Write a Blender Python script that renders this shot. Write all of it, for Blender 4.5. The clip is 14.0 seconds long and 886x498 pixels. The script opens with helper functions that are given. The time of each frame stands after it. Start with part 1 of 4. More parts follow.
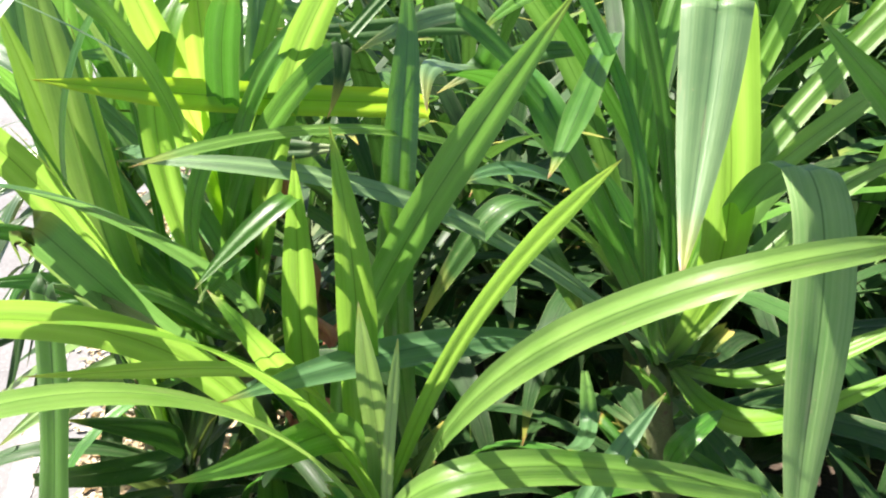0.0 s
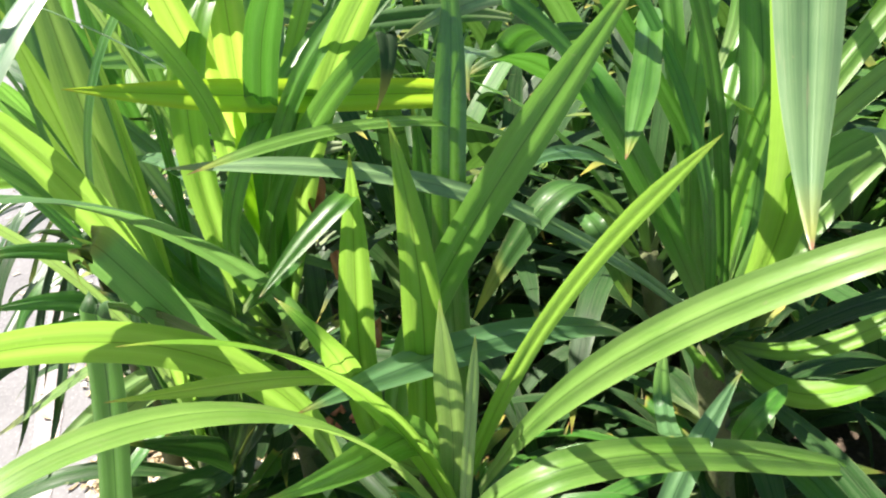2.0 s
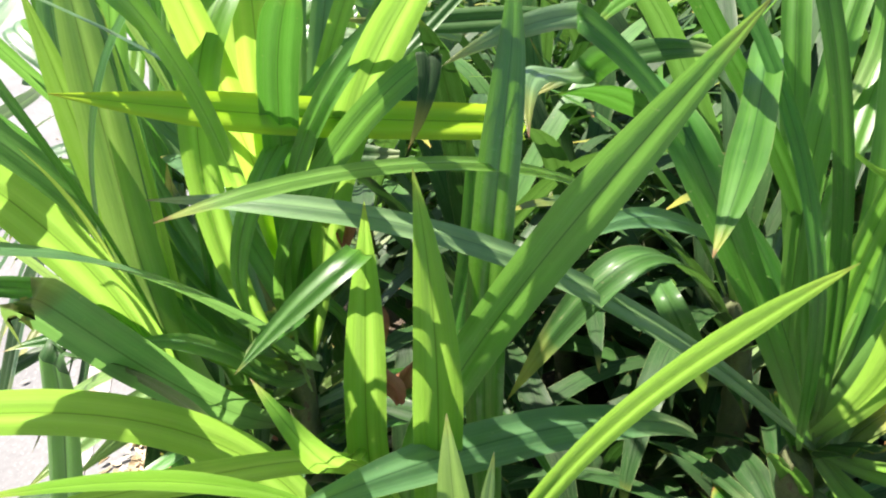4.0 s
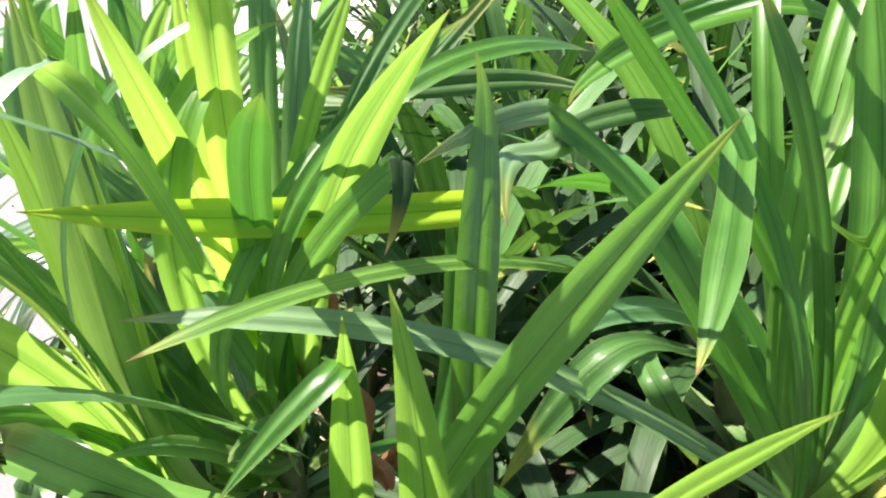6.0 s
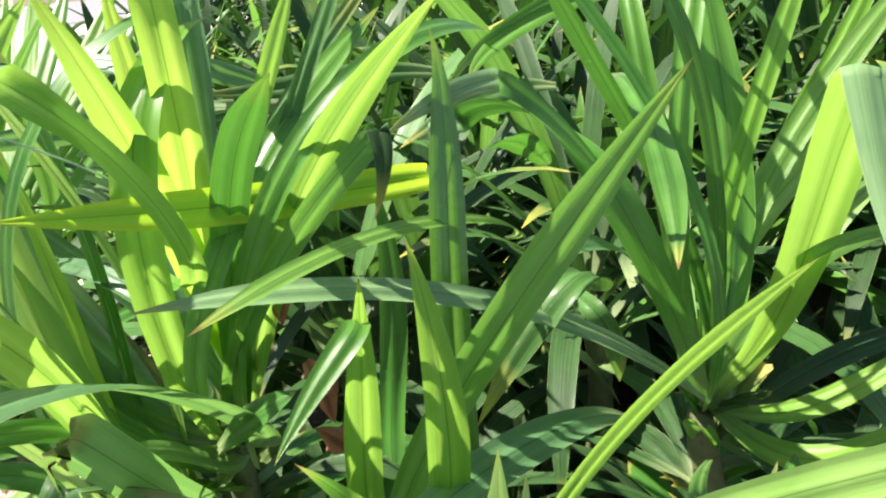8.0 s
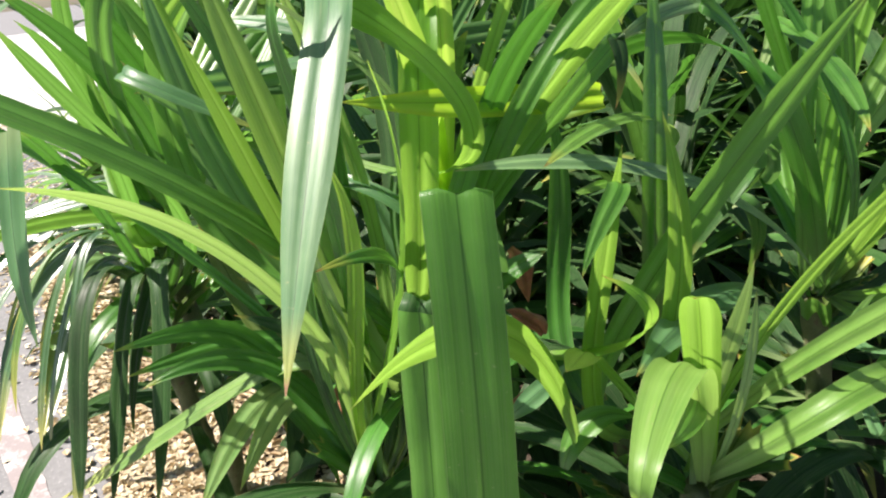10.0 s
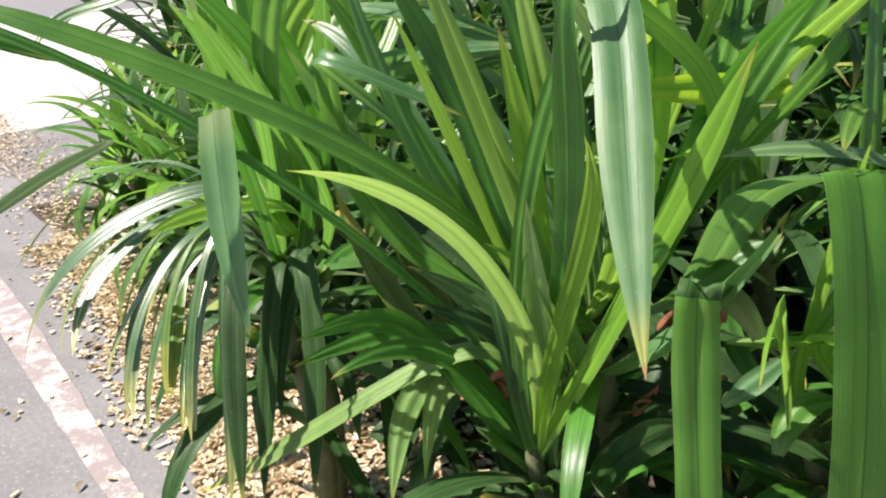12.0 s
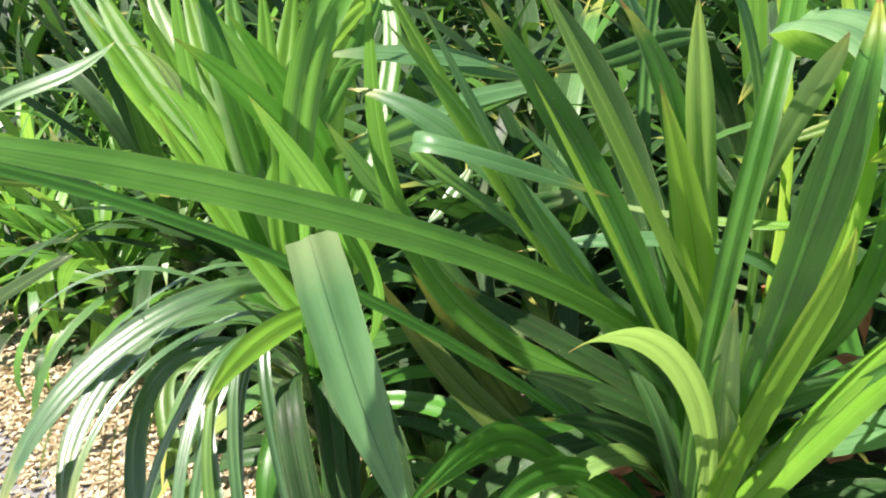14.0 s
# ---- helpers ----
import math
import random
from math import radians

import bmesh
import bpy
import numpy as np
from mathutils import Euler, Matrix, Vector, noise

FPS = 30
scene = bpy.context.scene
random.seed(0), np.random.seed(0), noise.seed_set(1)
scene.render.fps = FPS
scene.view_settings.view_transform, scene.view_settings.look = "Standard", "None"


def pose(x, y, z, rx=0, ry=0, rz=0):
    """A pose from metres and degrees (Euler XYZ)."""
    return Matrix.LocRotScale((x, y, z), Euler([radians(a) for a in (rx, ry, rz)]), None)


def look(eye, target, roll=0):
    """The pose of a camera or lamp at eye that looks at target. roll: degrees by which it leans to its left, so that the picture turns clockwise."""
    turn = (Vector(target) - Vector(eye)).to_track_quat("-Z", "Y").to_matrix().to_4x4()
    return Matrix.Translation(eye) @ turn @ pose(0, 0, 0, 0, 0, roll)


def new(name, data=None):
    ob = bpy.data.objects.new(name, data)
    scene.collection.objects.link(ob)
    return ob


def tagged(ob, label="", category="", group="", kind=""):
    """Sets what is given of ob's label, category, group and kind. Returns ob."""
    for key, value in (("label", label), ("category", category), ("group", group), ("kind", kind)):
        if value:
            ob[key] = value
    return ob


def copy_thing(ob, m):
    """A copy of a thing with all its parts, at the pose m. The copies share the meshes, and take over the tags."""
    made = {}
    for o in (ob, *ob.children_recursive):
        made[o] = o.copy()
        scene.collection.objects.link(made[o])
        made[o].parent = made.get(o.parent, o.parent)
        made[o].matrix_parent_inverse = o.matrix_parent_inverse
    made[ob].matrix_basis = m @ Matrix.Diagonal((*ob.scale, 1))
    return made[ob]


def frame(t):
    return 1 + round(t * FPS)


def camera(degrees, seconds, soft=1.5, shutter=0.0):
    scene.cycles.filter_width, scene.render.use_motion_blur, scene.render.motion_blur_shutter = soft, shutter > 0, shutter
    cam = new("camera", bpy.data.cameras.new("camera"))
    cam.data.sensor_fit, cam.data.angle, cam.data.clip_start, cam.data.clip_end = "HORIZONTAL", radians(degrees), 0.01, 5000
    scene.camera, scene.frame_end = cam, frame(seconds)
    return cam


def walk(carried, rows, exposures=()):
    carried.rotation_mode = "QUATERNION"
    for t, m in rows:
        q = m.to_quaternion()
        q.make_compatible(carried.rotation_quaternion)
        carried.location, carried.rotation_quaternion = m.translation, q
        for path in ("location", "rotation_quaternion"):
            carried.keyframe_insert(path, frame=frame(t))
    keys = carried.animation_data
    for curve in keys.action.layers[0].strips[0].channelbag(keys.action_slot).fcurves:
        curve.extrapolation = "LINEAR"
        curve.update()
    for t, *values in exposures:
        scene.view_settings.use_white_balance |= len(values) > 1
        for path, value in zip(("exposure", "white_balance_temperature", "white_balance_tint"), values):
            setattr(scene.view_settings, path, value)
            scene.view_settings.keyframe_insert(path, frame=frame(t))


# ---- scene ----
cam = camera(61.29, 14.0, soft=2.1)
PATH = [
    (0, pose(0.7481, 0.1014, 1.1649, 69.54, 2.07, 12.88)),
    (0.5, pose(0.7654, 0.0943, 1.1796, 73.37, 1.41, 12.42)),
    (1, pose(0.7574, 0.0942, 1.1704, 71.58, 1.52, 12.68)),
    (1.5, pose(0.7301, 0.0903, 1.1769, 71.78, 2.41, 11.97)),
    (2, pose(0.6524, 0.1063, 1.1617, 68.77, 4.83, 9.69)),
    (2.5, pose(0.6586, 0.1579, 1.1672, 70.31, 1.51, 15.52)),
    (2.7, pose(0.6912, 0.1847, 1.1712, 71.58, 0.62, 17.85)),
    (4.8, pose(0.6431, 0.2993, 1.1955, 66.04, 2.65, 17.55)),
    (5, pose(0.6418, 0.3047, 1.2056, 66.78, 2.69, 17.84)),
    (5.5, pose(0.6633, 0.3119, 1.2282, 69.53, 3.04, 16.23)),
    (6, pose(0.6622, 0.3126, 1.2424, 69.34, 3.92, 15.74)),
    (6.5, pose(0.6401, 0.2961, 1.2476, 69.63, 4.52, 14.53)),
    (7, pose(0.5926, 0.2722, 1.2468, 70.41, 3.69, 12.94)),
    (7.2, pose(0.5817, 0.2674, 1.2435, 69.19, 4.64, 9.80)),
    (9.3, pose(0.3145, 0.0395, 1.2050, 69.46, 2.63, -7.22)),
    (9.5, pose(0.2794, 0.0176, 1.1925, 69.74, 2.36, -4.04)),
    (9.8, pose(0.2166, 0.0079, 1.1905, 69.64, 4.17, -3.30)),
    (10, pose(0.1895, 0.0021, 1.1943, 69.21, 5.40, -4.35)),
    (10.5, pose(0.1011, -0.0076, 1.1996, 69.59, 4.40, -4.11)),
    (11, pose(0.0000, 0.0000, 1.2077, 69.96, 3.76, -1.37)),
    (11.5, pose(-0.0748, 0.0142, 1.2022, 69.01, 4.45, -4.18)),
    (12, pose(-0.1144, 0.0306, 1.2104, 68.66, 4.59, -6.03)),
    (12.5, pose(-0.1504, 0.0606, 1.2172, 68.19, 3.26, -2.65)),
    (13, pose(-0.2447, 0.1380, 1.2464, 69.46, 6.42, -5.84)),
    (13.5, pose(-0.3330, 0.2474, 1.2970, 67.94, 9.08, -14.24)),
    (14, pose(-0.3829, 0.3370, 1.2967, 67.00, 8.09, -19.19)),
]
walk(cam, PATH, [(0, 1.48, 6500, 15), (1.5, 1.46, 6500, 15), (2.5, 1.34, 6500, 14), (5, 1.56, 6500, 15), (7.2, 1.48, 6500, 16), (9.5, 1.42, 6500, 16), (10, 0.98, 6500, 15), (13, 0.78, 6500, 18), (13.5, 0.88, 6500, 15), (14, 1.18, 6500, 13)])

# ---- sky, sun and exposure ----
SUN_AZ, SUN_EL = 164.0, 55.0          # degrees from +x towards +y, and above the horizon
world = bpy.data.worlds.new("sky")
world.use_nodes = True
scene.world = world
wn = world.node_tree.nodes
sky = wn.new("ShaderNodeTexSky")
sky.sky_type, sky.sun_disc = "NISHITA", False
sky.sun_elevation, sky.sun_rotation = radians(SUN_EL), radians(90 - SUN_AZ)
wn["Background"].inputs["Strength"].default_value = 0.06
world.node_tree.links.new(sky.outputs["Color"], wn["Background"].inputs["Color"])
sun = new("sun", bpy.data.lights.new("sun", "SUN"))
sun.data.energy, sun.data.angle, sun.data.color = 5.0, radians(0.6), (1.0, 0.94, 0.84)
sv = Vector((math.cos(radians(SUN_AZ)) * math.cos(radians(SUN_EL)), math.sin(radians(SUN_AZ)) * math.cos(radians(SUN_EL)), math.sin(radians(SUN_EL))))
sun.matrix_world = look(sv * 30, (0, 0, 0))


# ---- materials ----
def nodes_of(name):
    m = bpy.data.materials.new(name)
    m.use_nodes = True
    n, l = m.node_tree.nodes, m.node_tree.links
    return m, n, l, n["Principled BSDF"]


def mix_rgb(n, l, fac, a, b, blend="MIX"):
    k = n.new("ShaderNodeMix")
    k.data_type, k.blend_type = "RGBA", blend
    for slot, v in ((k.inputs[0], fac), (k.inputs[6], a), (k.inputs[7], b)):
        if isinstance(v, bpy.types.NodeSocket):
            l.new(v, slot)
        else:
            slot.default_value = v if isinstance(v, (int, float)) else (*v, 1)
    return k.outputs[2]


def calc(n, l, op, a, b=0.0, c=0.0, clamp=False):
    k = n.new("ShaderNodeMath")
    k.operation, k.use_clamp = op, clamp
    for slot, v in zip(k.inputs, (a, b, c)):
        if isinstance(v, bpy.types.NodeSocket):
            l.new(v, slot)
        else:
            slot.default_value = v
    return k.outputs[0]


def ramp(n, l, fac, lo, hi):
    k = n.new("ShaderNodeMapRange")
    k.inputs["From Min"].default_value, k.inputs["From Max"].default_value = lo, hi
    l.new(fac, k.inputs["Value"])
    return k.outputs["Result"]


def noise_at(n, l, vec, scale, detail=3.0, rough=0.55):
    k = n.new("ShaderNodeTexNoise")
    k.inputs["Scale"].default_value, k.inputs["Detail"].default_value, k.inputs["Roughness"].default_value = scale, detail, rough
    if vec is not None:
        l.new(vec, k.inputs["Vector"])
    return k.outputs["Fac"]


def stretched(n, l, vec, s, shift=None):
    k = n.new("ShaderNodeMapping")
    k.inputs["Scale"].default_value = s
    l.new(vec, k.inputs["Vector"])
    if shift is not None:
        l.new(shift, k.inputs["Location"])
    return k.outputs["Vector"]


def leaf_material(name, deep, fresh, glow, rough=0.36, through_light=0.35, edge=None, dry=0.12, tip=(0.30, 0.16, 0.06), yellowing=0.0, wax=0.08):
    """Strap leaf: lengthwise veins, a midrib and two pleats, blotches, dry tip; light shines through the blade."""
    m, n, l, p = nodes_of(name)
    tc = n.new("ShaderNodeTexCoord")
    info = n.new("ShaderNodeObjectInfo")
    sep = n.new("ShaderNodeSeparateXYZ")
    l.new(tc.outputs["UV"], sep.inputs[0])
    u, v = sep.outputs["X"], sep.outputs["Y"]
    off = n.new("ShaderNodeCombineXYZ")
    for i in range(3):
        l.new(calc(n, l, "MULTIPLY", info.outputs["Random"], 37.0 + 11 * i), off.inputs[i])
    veins = noise_at(n, l, stretched(n, l, tc.outputs["UV"], (26, 0.9, 1), off.outputs[0]), 1.0, 4)
    fine = noise_at(n, l, stretched(n, l, tc.outputs["UV"], (150, 4, 1), off.outputs[0]), 1.0, 2)
    blot = noise_at(n, l, stretched(n, l, tc.outputs["Object"], (1, 1, 1), off.outputs[0]), 13.0, 4)
    speck = noise_at(n, l, stretched(n, l, tc.outputs["Object"], (1, 1, 1), off.outputs[0]), 190.0, 2)
    side = calc(n, l, "ABSOLUTE", calc(n, l, "SUBTRACT", u, 0.5))
    rib = ramp(n, l, side, 0.022, 0.006)
    pleat = ramp(n, l, calc(n, l, "ABSOLUTE", calc(n, l, "SUBTRACT", side, 0.27)), 0.03, 0.0)
    tone = calc(n, l, "ADD", calc(n, l, "MULTIPLY", veins, 0.60), calc(n, l, "MULTIPLY", blot, 0.95))
    tone = calc(n, l, "ADD", tone, calc(n, l, "MULTIPLY", calc(n, l, "SUBTRACT", info.outputs["Random"], 0.5), 0.35))
    col = mix_rgb(n, l, ramp(n, l, tone, 0.46, 1.06), deep, fresh)
    col = mix_rgb(n, l, calc(n, l, "MULTIPLY", ramp(n, l, fine, 0.42, 0.66), 0.12), col, (0.55, 0.62, 0.35))
    col = mix_rgb(n, l, calc(n, l, "MULTIPLY", rib, 0.7), col, tuple(c * 0.45 for c in deep))
    col = mix_rgb(n, l, calc(n, l, "MULTIPLY", pleat, 0.45), col, fresh)
    col = mix_rgb(n, l, calc(n, l, "MULTIPLY", ramp(n, l, speck, 0.70, 0.78), 0.55), col, (0.42, 0.40, 0.20))
    worn = noise_at(n, l, stretched(n, l, tc.outputs["UV"], (5, 7, 1), off.outputs[0]), 1.0, 5, 0.62)
    col = mix_rgb(n, l, calc(n, l, "MULTIPLY", calc(n, l, "MULTIPLY", ramp(n, l, worn, 0.62, 0.74), ramp(n, l, v, 0.15, 0.55)), dry), col, (0.46, 0.42, 0.24))
    if edge:
        wob = calc(n, l, "ADD", side, calc(n, l, "MULTIPLY", blot, 0.16))
        col = mix_rgb(n, l, calc(n, l, "MULTIPLY", ramp(n, l, wob, 0.33, 0.52), 0.85), col, edge)
    base = calc(n, l, "ADD", v, calc(n, l, "MULTIPLY", calc(n, l, "SUBTRACT", veins, 0.5), 0.08))
    col = mix_rgb(n, l, calc(n, l, "MULTIPLY", ramp(n, l, base, 0.20, 0.03), 0.6), col, (0.36, 0.43, 0.20))
    if yellowing:
        col = mix_rgb(n, l, calc(n, l, "MULTIPLY", ramp(n, l, calc(n, l, "ADD", v, calc(n, l, "MULTIPLY", calc(n, l, "SUBTRACT", blot, 0.5), 0.3)), 0.80, 1.0), yellowing), col, (0.55, 0.48, 0.10))
    pale = calc(n, l, "MULTIPLY", ramp(n, l, side, 0.485, 0.5), 0.5)
    col = mix_rgb(n, l, pale, col, (0.42, 0.50, 0.20))
    dead = calc(n, l, "ADD", v, calc(n, l, "MULTIPLY", calc(n, l, "SUBTRACT", blot, 0.5), 0.05))
    col = mix_rgb(n, l, calc(n, l, "MULTIPLY", ramp(n, l, dead, 0.93, 0.975), 0.55), col, (0.50, 0.47, 0.08))
    col = mix_rgb(n, l, ramp(n, l, dead, 0.982, 0.99), col, tip)
    l.new(col, p.inputs["Base Color"])
    l.new(calc(n, l, "ADD", rough - 0.08, calc(n, l, "MULTIPLY", blot, 0.2)), p.inputs["Roughness"])
    p.inputs["Specular IOR Level"].default_value = 0.4 if rough < 0.43 else 0.18
    p.inputs["Coat Weight"].default_value, p.inputs["Coat Roughness"].default_value, p.inputs["Coat IOR"].default_value = wax, 0.28, 1.8
    bump = n.new("ShaderNodeBump")
    bump.inputs["Strength"].default_value, bump.inputs["Distance"].default_value = 0.35, 0.0012
    l.new(calc(n, l, "ADD", veins, calc(n, l, "MULTIPLY", fine, 0.4)), bump.inputs["Height"])
    l.new(bump.outputs["Normal"], p.inputs["Normal"])
    t = n.new("ShaderNodeBsdfTranslucent")
    band = ramp(n, l, calc(n, l, "ABSOLUTE", calc(n, l, "SUBTRACT", side, calc(n, l, "ADD", 0.10, calc(n, l, "MULTIPLY", info.outputs["Random"], 0.14)))), 0.14, 0.02)
    thin = mix_rgb(n, l, calc(n, l, "MULTIPLY", band, 0.45), mix_rgb(n, l, 0.8, col, glow), tuple(min(0.95, c * 1.35 + 0.04) for c in glow))
    l.new(mix_rgb(n, l, calc(n, l, "MULTIPLY", rib, 0.6), thin, tuple(c * 0.4 for c in glow)), t.inputs["Color"])
    l.new(bump.outputs["Normal"], t.inputs["Normal"])
    mixed = n.new("ShaderNodeMixShader")
    mixed.inputs[0].default_value = through_light
    l.new(p.outputs[0], mixed.inputs[1])
    l.new(t.outputs[0], mixed.inputs[2])
    l.new(mixed.outputs[0], n["Material Output"].inputs["Surface"])
    return m


LEAF = {
    "green": leaf_material("leaf_green", (0.026, 0.13, 0.008), (0.13, 0.34, 0.040), (0.26, 0.58, 0.08), 0.33, 0.34),
    # dark green, with the shade of the gaps between plants put into the colour
    "dark": leaf_material("leaf_dark_green_gap_shade", (0.004, 0.025, 0.005), (0.018, 0.08, 0.012), (0.10, 0.32, 0.03), 0.50, 0.09, None, 0.04, wax=0.02),
    "bright": leaf_material("leaf_fresh_green", (0.078, 0.26, 0.012), (0.22, 0.47, 0.036), (0.40, 0.70, 0.09), 0.35, 0.44),
    "yellow": leaf_material("leaf_yellow_edged", (0.075, 0.28, 0.008), (0.18, 0.46, 0.018), (0.50, 0.80, 0.04), 0.36, 0.52, (0.48, 0.58, 0.03), 0.2, (0.35, 0.10, 0.06)),
    "blue": leaf_material("leaf_blue_green", (0.036, 0.135, 0.045), (0.13, 0.29, 0.115), (0.26, 0.55, 0.10), 0.32, 0.30),
    "silver": leaf_material("leaf_silvery_green", (0.075, 0.20, 0.075), (0.22, 0.37, 0.15), (0.28, 0.46, 0.14), 0.36, 0.18, None, 0.5, (0.40, 0.22, 0.12), 0.0, 0.2),
    "pale": leaf_material("leaf_pale_green", (0.12, 0.28, 0.07), (0.33, 0.50, 0.18), (0.38, 0.60, 0.12), 0.32, 0.24, None, 0.5, (0.55, 0.42, 0.25)),
    "sheen": leaf_material("leaf_glossy_deep_green", (0.022, 0.085, 0.016), (0.075, 0.21, 0.040), (0.18, 0.42, 0.05), 0.50, 0.18, None, 0.3, (0.55, 0.45, 0.10), 0.7, 0.08),
    "deep": leaf_material("leaf_mid_green", (0.016, 0.095, 0.007), (0.065, 0.25, 0.022), (0.15, 0.46, 0.04), 0.32, 0.22),
    "fresh": leaf_material("leaf_light_green", (0.10, 0.27, 0.03), (0.27, 0.48, 0.10), (0.44, 0.68, 0.14), 0.34, 0.42, None, 0.4),
    # yellow-green, with the glow of backlit blades put into a brighter colour
    "yellowgreen": leaf_material("leaf_yellow_green_backlit", (0.12, 0.30, 0.010), (0.30, 0.52, 0.05), (0.56, 0.86, 0.11), 0.36, 0.58),
    "gloss": leaf_material("leaf_polished_green", (0.02, 0.12, 0.010), (0.08, 0.28, 0.03), (0.20, 0.52, 0.03), 0.24, 0.28, None, 0.1, (0.30, 0.16, 0.06), 0.0, 0.6),
    "shine": leaf_material("leaf_shiny_dark_green", (0.022, 0.085, 0.018), (0.080, 0.20, 0.050), (0.16, 0.38, 0.05), 0.28, 0.12, None, 0.3, (0.55, 0.45, 0.10), 0.7, 0.9),
    "olive": leaf_material("leaf_olive_withering", (0.035, 0.085, 0.012), (0.13, 0.20, 0.035), (0.24, 0.32, 0.05), 0.46, 0.16, None, 0.6, (0.40, 0.30, 0.08), 0.8),
    "yellowtip": leaf_material("leaf_yellowing_tip", (0.05, 0.16, 0.03), (0.17, 0.31, 0.06), (0.30, 0.45, 0.06), 0.40, 0.2, None, 0.6, (0.60, 0.50, 0.14), 0.9),
}


def surface(name, dark, light, scale, rough, bump=0.4, size=0.004, spots=None, spot_scale=40.0):
    m, n, l, p = nodes_of(name)
    tc = n.new("ShaderNodeTexCoord")
    big = noise_at(n, l, tc.outputs["Object"], scale, 6, 0.6)
    small = noise_at(n, l, tc.outputs["Object"], scale * 28, 4, 0.65)
    col = mix_rgb(n, l, ramp(n, l, calc(n, l, "ADD", calc(n, l, "MULTIPLY", big, 0.6), calc(n, l, "MULTIPLY", small, 0.4)), 0.34, 0.66), dark, light)
    if spots:
        k = noise_at(n, l, tc.outputs["Object"], spot_scale, 3, 0.6)
        col = mix_rgb(n, l, ramp(n, l, k, 0.60, 0.68), col, spots)
    l.new(col, p.inputs["Base Color"])
    p.inputs["Roughness"].default_value = rough
    b = n.new("ShaderNodeBump")
    b.inputs["Strength"].default_value, b.inputs["Distance"].default_value = bump, size
    l.new(small, b.inputs["Height"])
    l.new(b.outputs["Normal"], p.inputs["Normal"])
    return m


ASPHALT = surface("asphalt_worn", (0.15, 0.148, 0.15), (0.26, 0.255, 0.255), 1.6, 0.85, 0.6, 0.004, (0.40, 0.39, 0.38), 90)
SOIL = surface("soil_dry", (0.05, 0.036, 0.025), (0.13, 0.095, 0.065), 3.0, 0.95, 0.9, 0.012, (0.24, 0.18, 0.12), 30)
# pale paving; the full sun on the far ground is put into its colour
SUNLIT_PAVING = surface("paving_pale_sunlit", (0.44, 0.43, 0.415), (0.60, 0.59, 0.57), 1.2, 0.8, 0.4, 0.003, (0.34, 0.31, 0.28), 26)
STEM = surface("stem_ringed", (0.06, 0.09, 0.025), (0.20, 0.21, 0.09), 14.0, 0.75, 0.7, 0.004, (0.12, 0.08, 0.05), 60)
DRY = surface("leaf_dried", (0.24, 0.075, 0.035), (0.50, 0.22, 0.11), 22.0, 0.7, 0.5, 0.002)


def paint_material():
    """Road paint worn through to the asphalt."""
    m, n, l, p = nodes_of("road_paint_worn")
    tc = n.new("ShaderNodeTexCoord")
    wear = noise_at(n, l, tc.outputs["Object"], 9.0, 8, 0.72)
    grain = noise_at(n, l, tc.outputs["Object"], 120.0, 3, 0.6)
    col = mix_rgb(n, l, ramp(n, l, calc(n, l, "ADD", wear, calc(n, l, "MULTIPLY", grain, 0.25)), 0.50, 0.66), (0.64, 0.61, 0.59), (0.30, 0.255, 0.25))
    l.new(col, p.inputs["Base Color"])
    p.inputs["Roughness"].default_value = 0.8
    return m


def litter_material():
    m, n, l, p = nodes_of("leaf_litter")
    geo = n.new("ShaderNodeNewGeometry")
    tc = n.new("ShaderNodeTexCoord")
    k = n.new("ShaderNodeValToRGB")
    l.new(geo.outputs["Random Per Island"], k.inputs[0])
    stops = [(0.0, (0.46, 0.34, 0.21)), (0.15, (0.57, 0.45, 0.28)), (0.4, (0.66, 0.54, 0.35)), (0.75, (0.74, 0.63, 0.44)), (1.0, (0.82, 0.75, 0.58))]
    k.color_ramp.elements[0].position, k.color_ramp.elements[0].color = stops[0][0], (*stops[0][1], 1)
    k.color_ramp.elements[1].position, k.color_ramp.elements[1].color = stops[-1][0], (*stops[-1][1], 1)
    for at, c in stops[1:-1]:
        k.color_ramp.elements.new(at).color = (*c, 1)
    col = mix_rgb(n, l, ramp(n, l, noise_at(n, l, tc.outputs["Object"], 160.0, 3), 0.52, 0.95), k.outputs[0], (0.34, 0.22, 0.12))
    l.new(col, p.inputs["Base Color"])
    p.inputs["Roughness"].default_value = 0.6
    return m


# ---- building helpers ----
def mesh_of(name, bm, material):
    me = bpy.data.meshes.new(name)
    bm.normal_update()
    bm.to_mesh(me)
    bm.free()
    me.materials.append(material)
    for f in me.polygons:
        f.use_smooth = True
    return me


def part(name, bm, material, parent, label=""):
    ob = new(name, mesh_of(name, bm, material))
    ob.parent = parent
    if parent is not None:
        ob.matrix_parent_inverse = parent.matrix_world.inverted()
    return tagged(ob, label)


def bezier(p0, p1, p2, p3, n):
    return [p0 * (1 - t) ** 3 + p1 * 3 * t * (1 - t) ** 2 + p2 * 3 * t * t * (1 - t) + p3 * t ** 3 for t in (i / n for i in range(n + 1))]


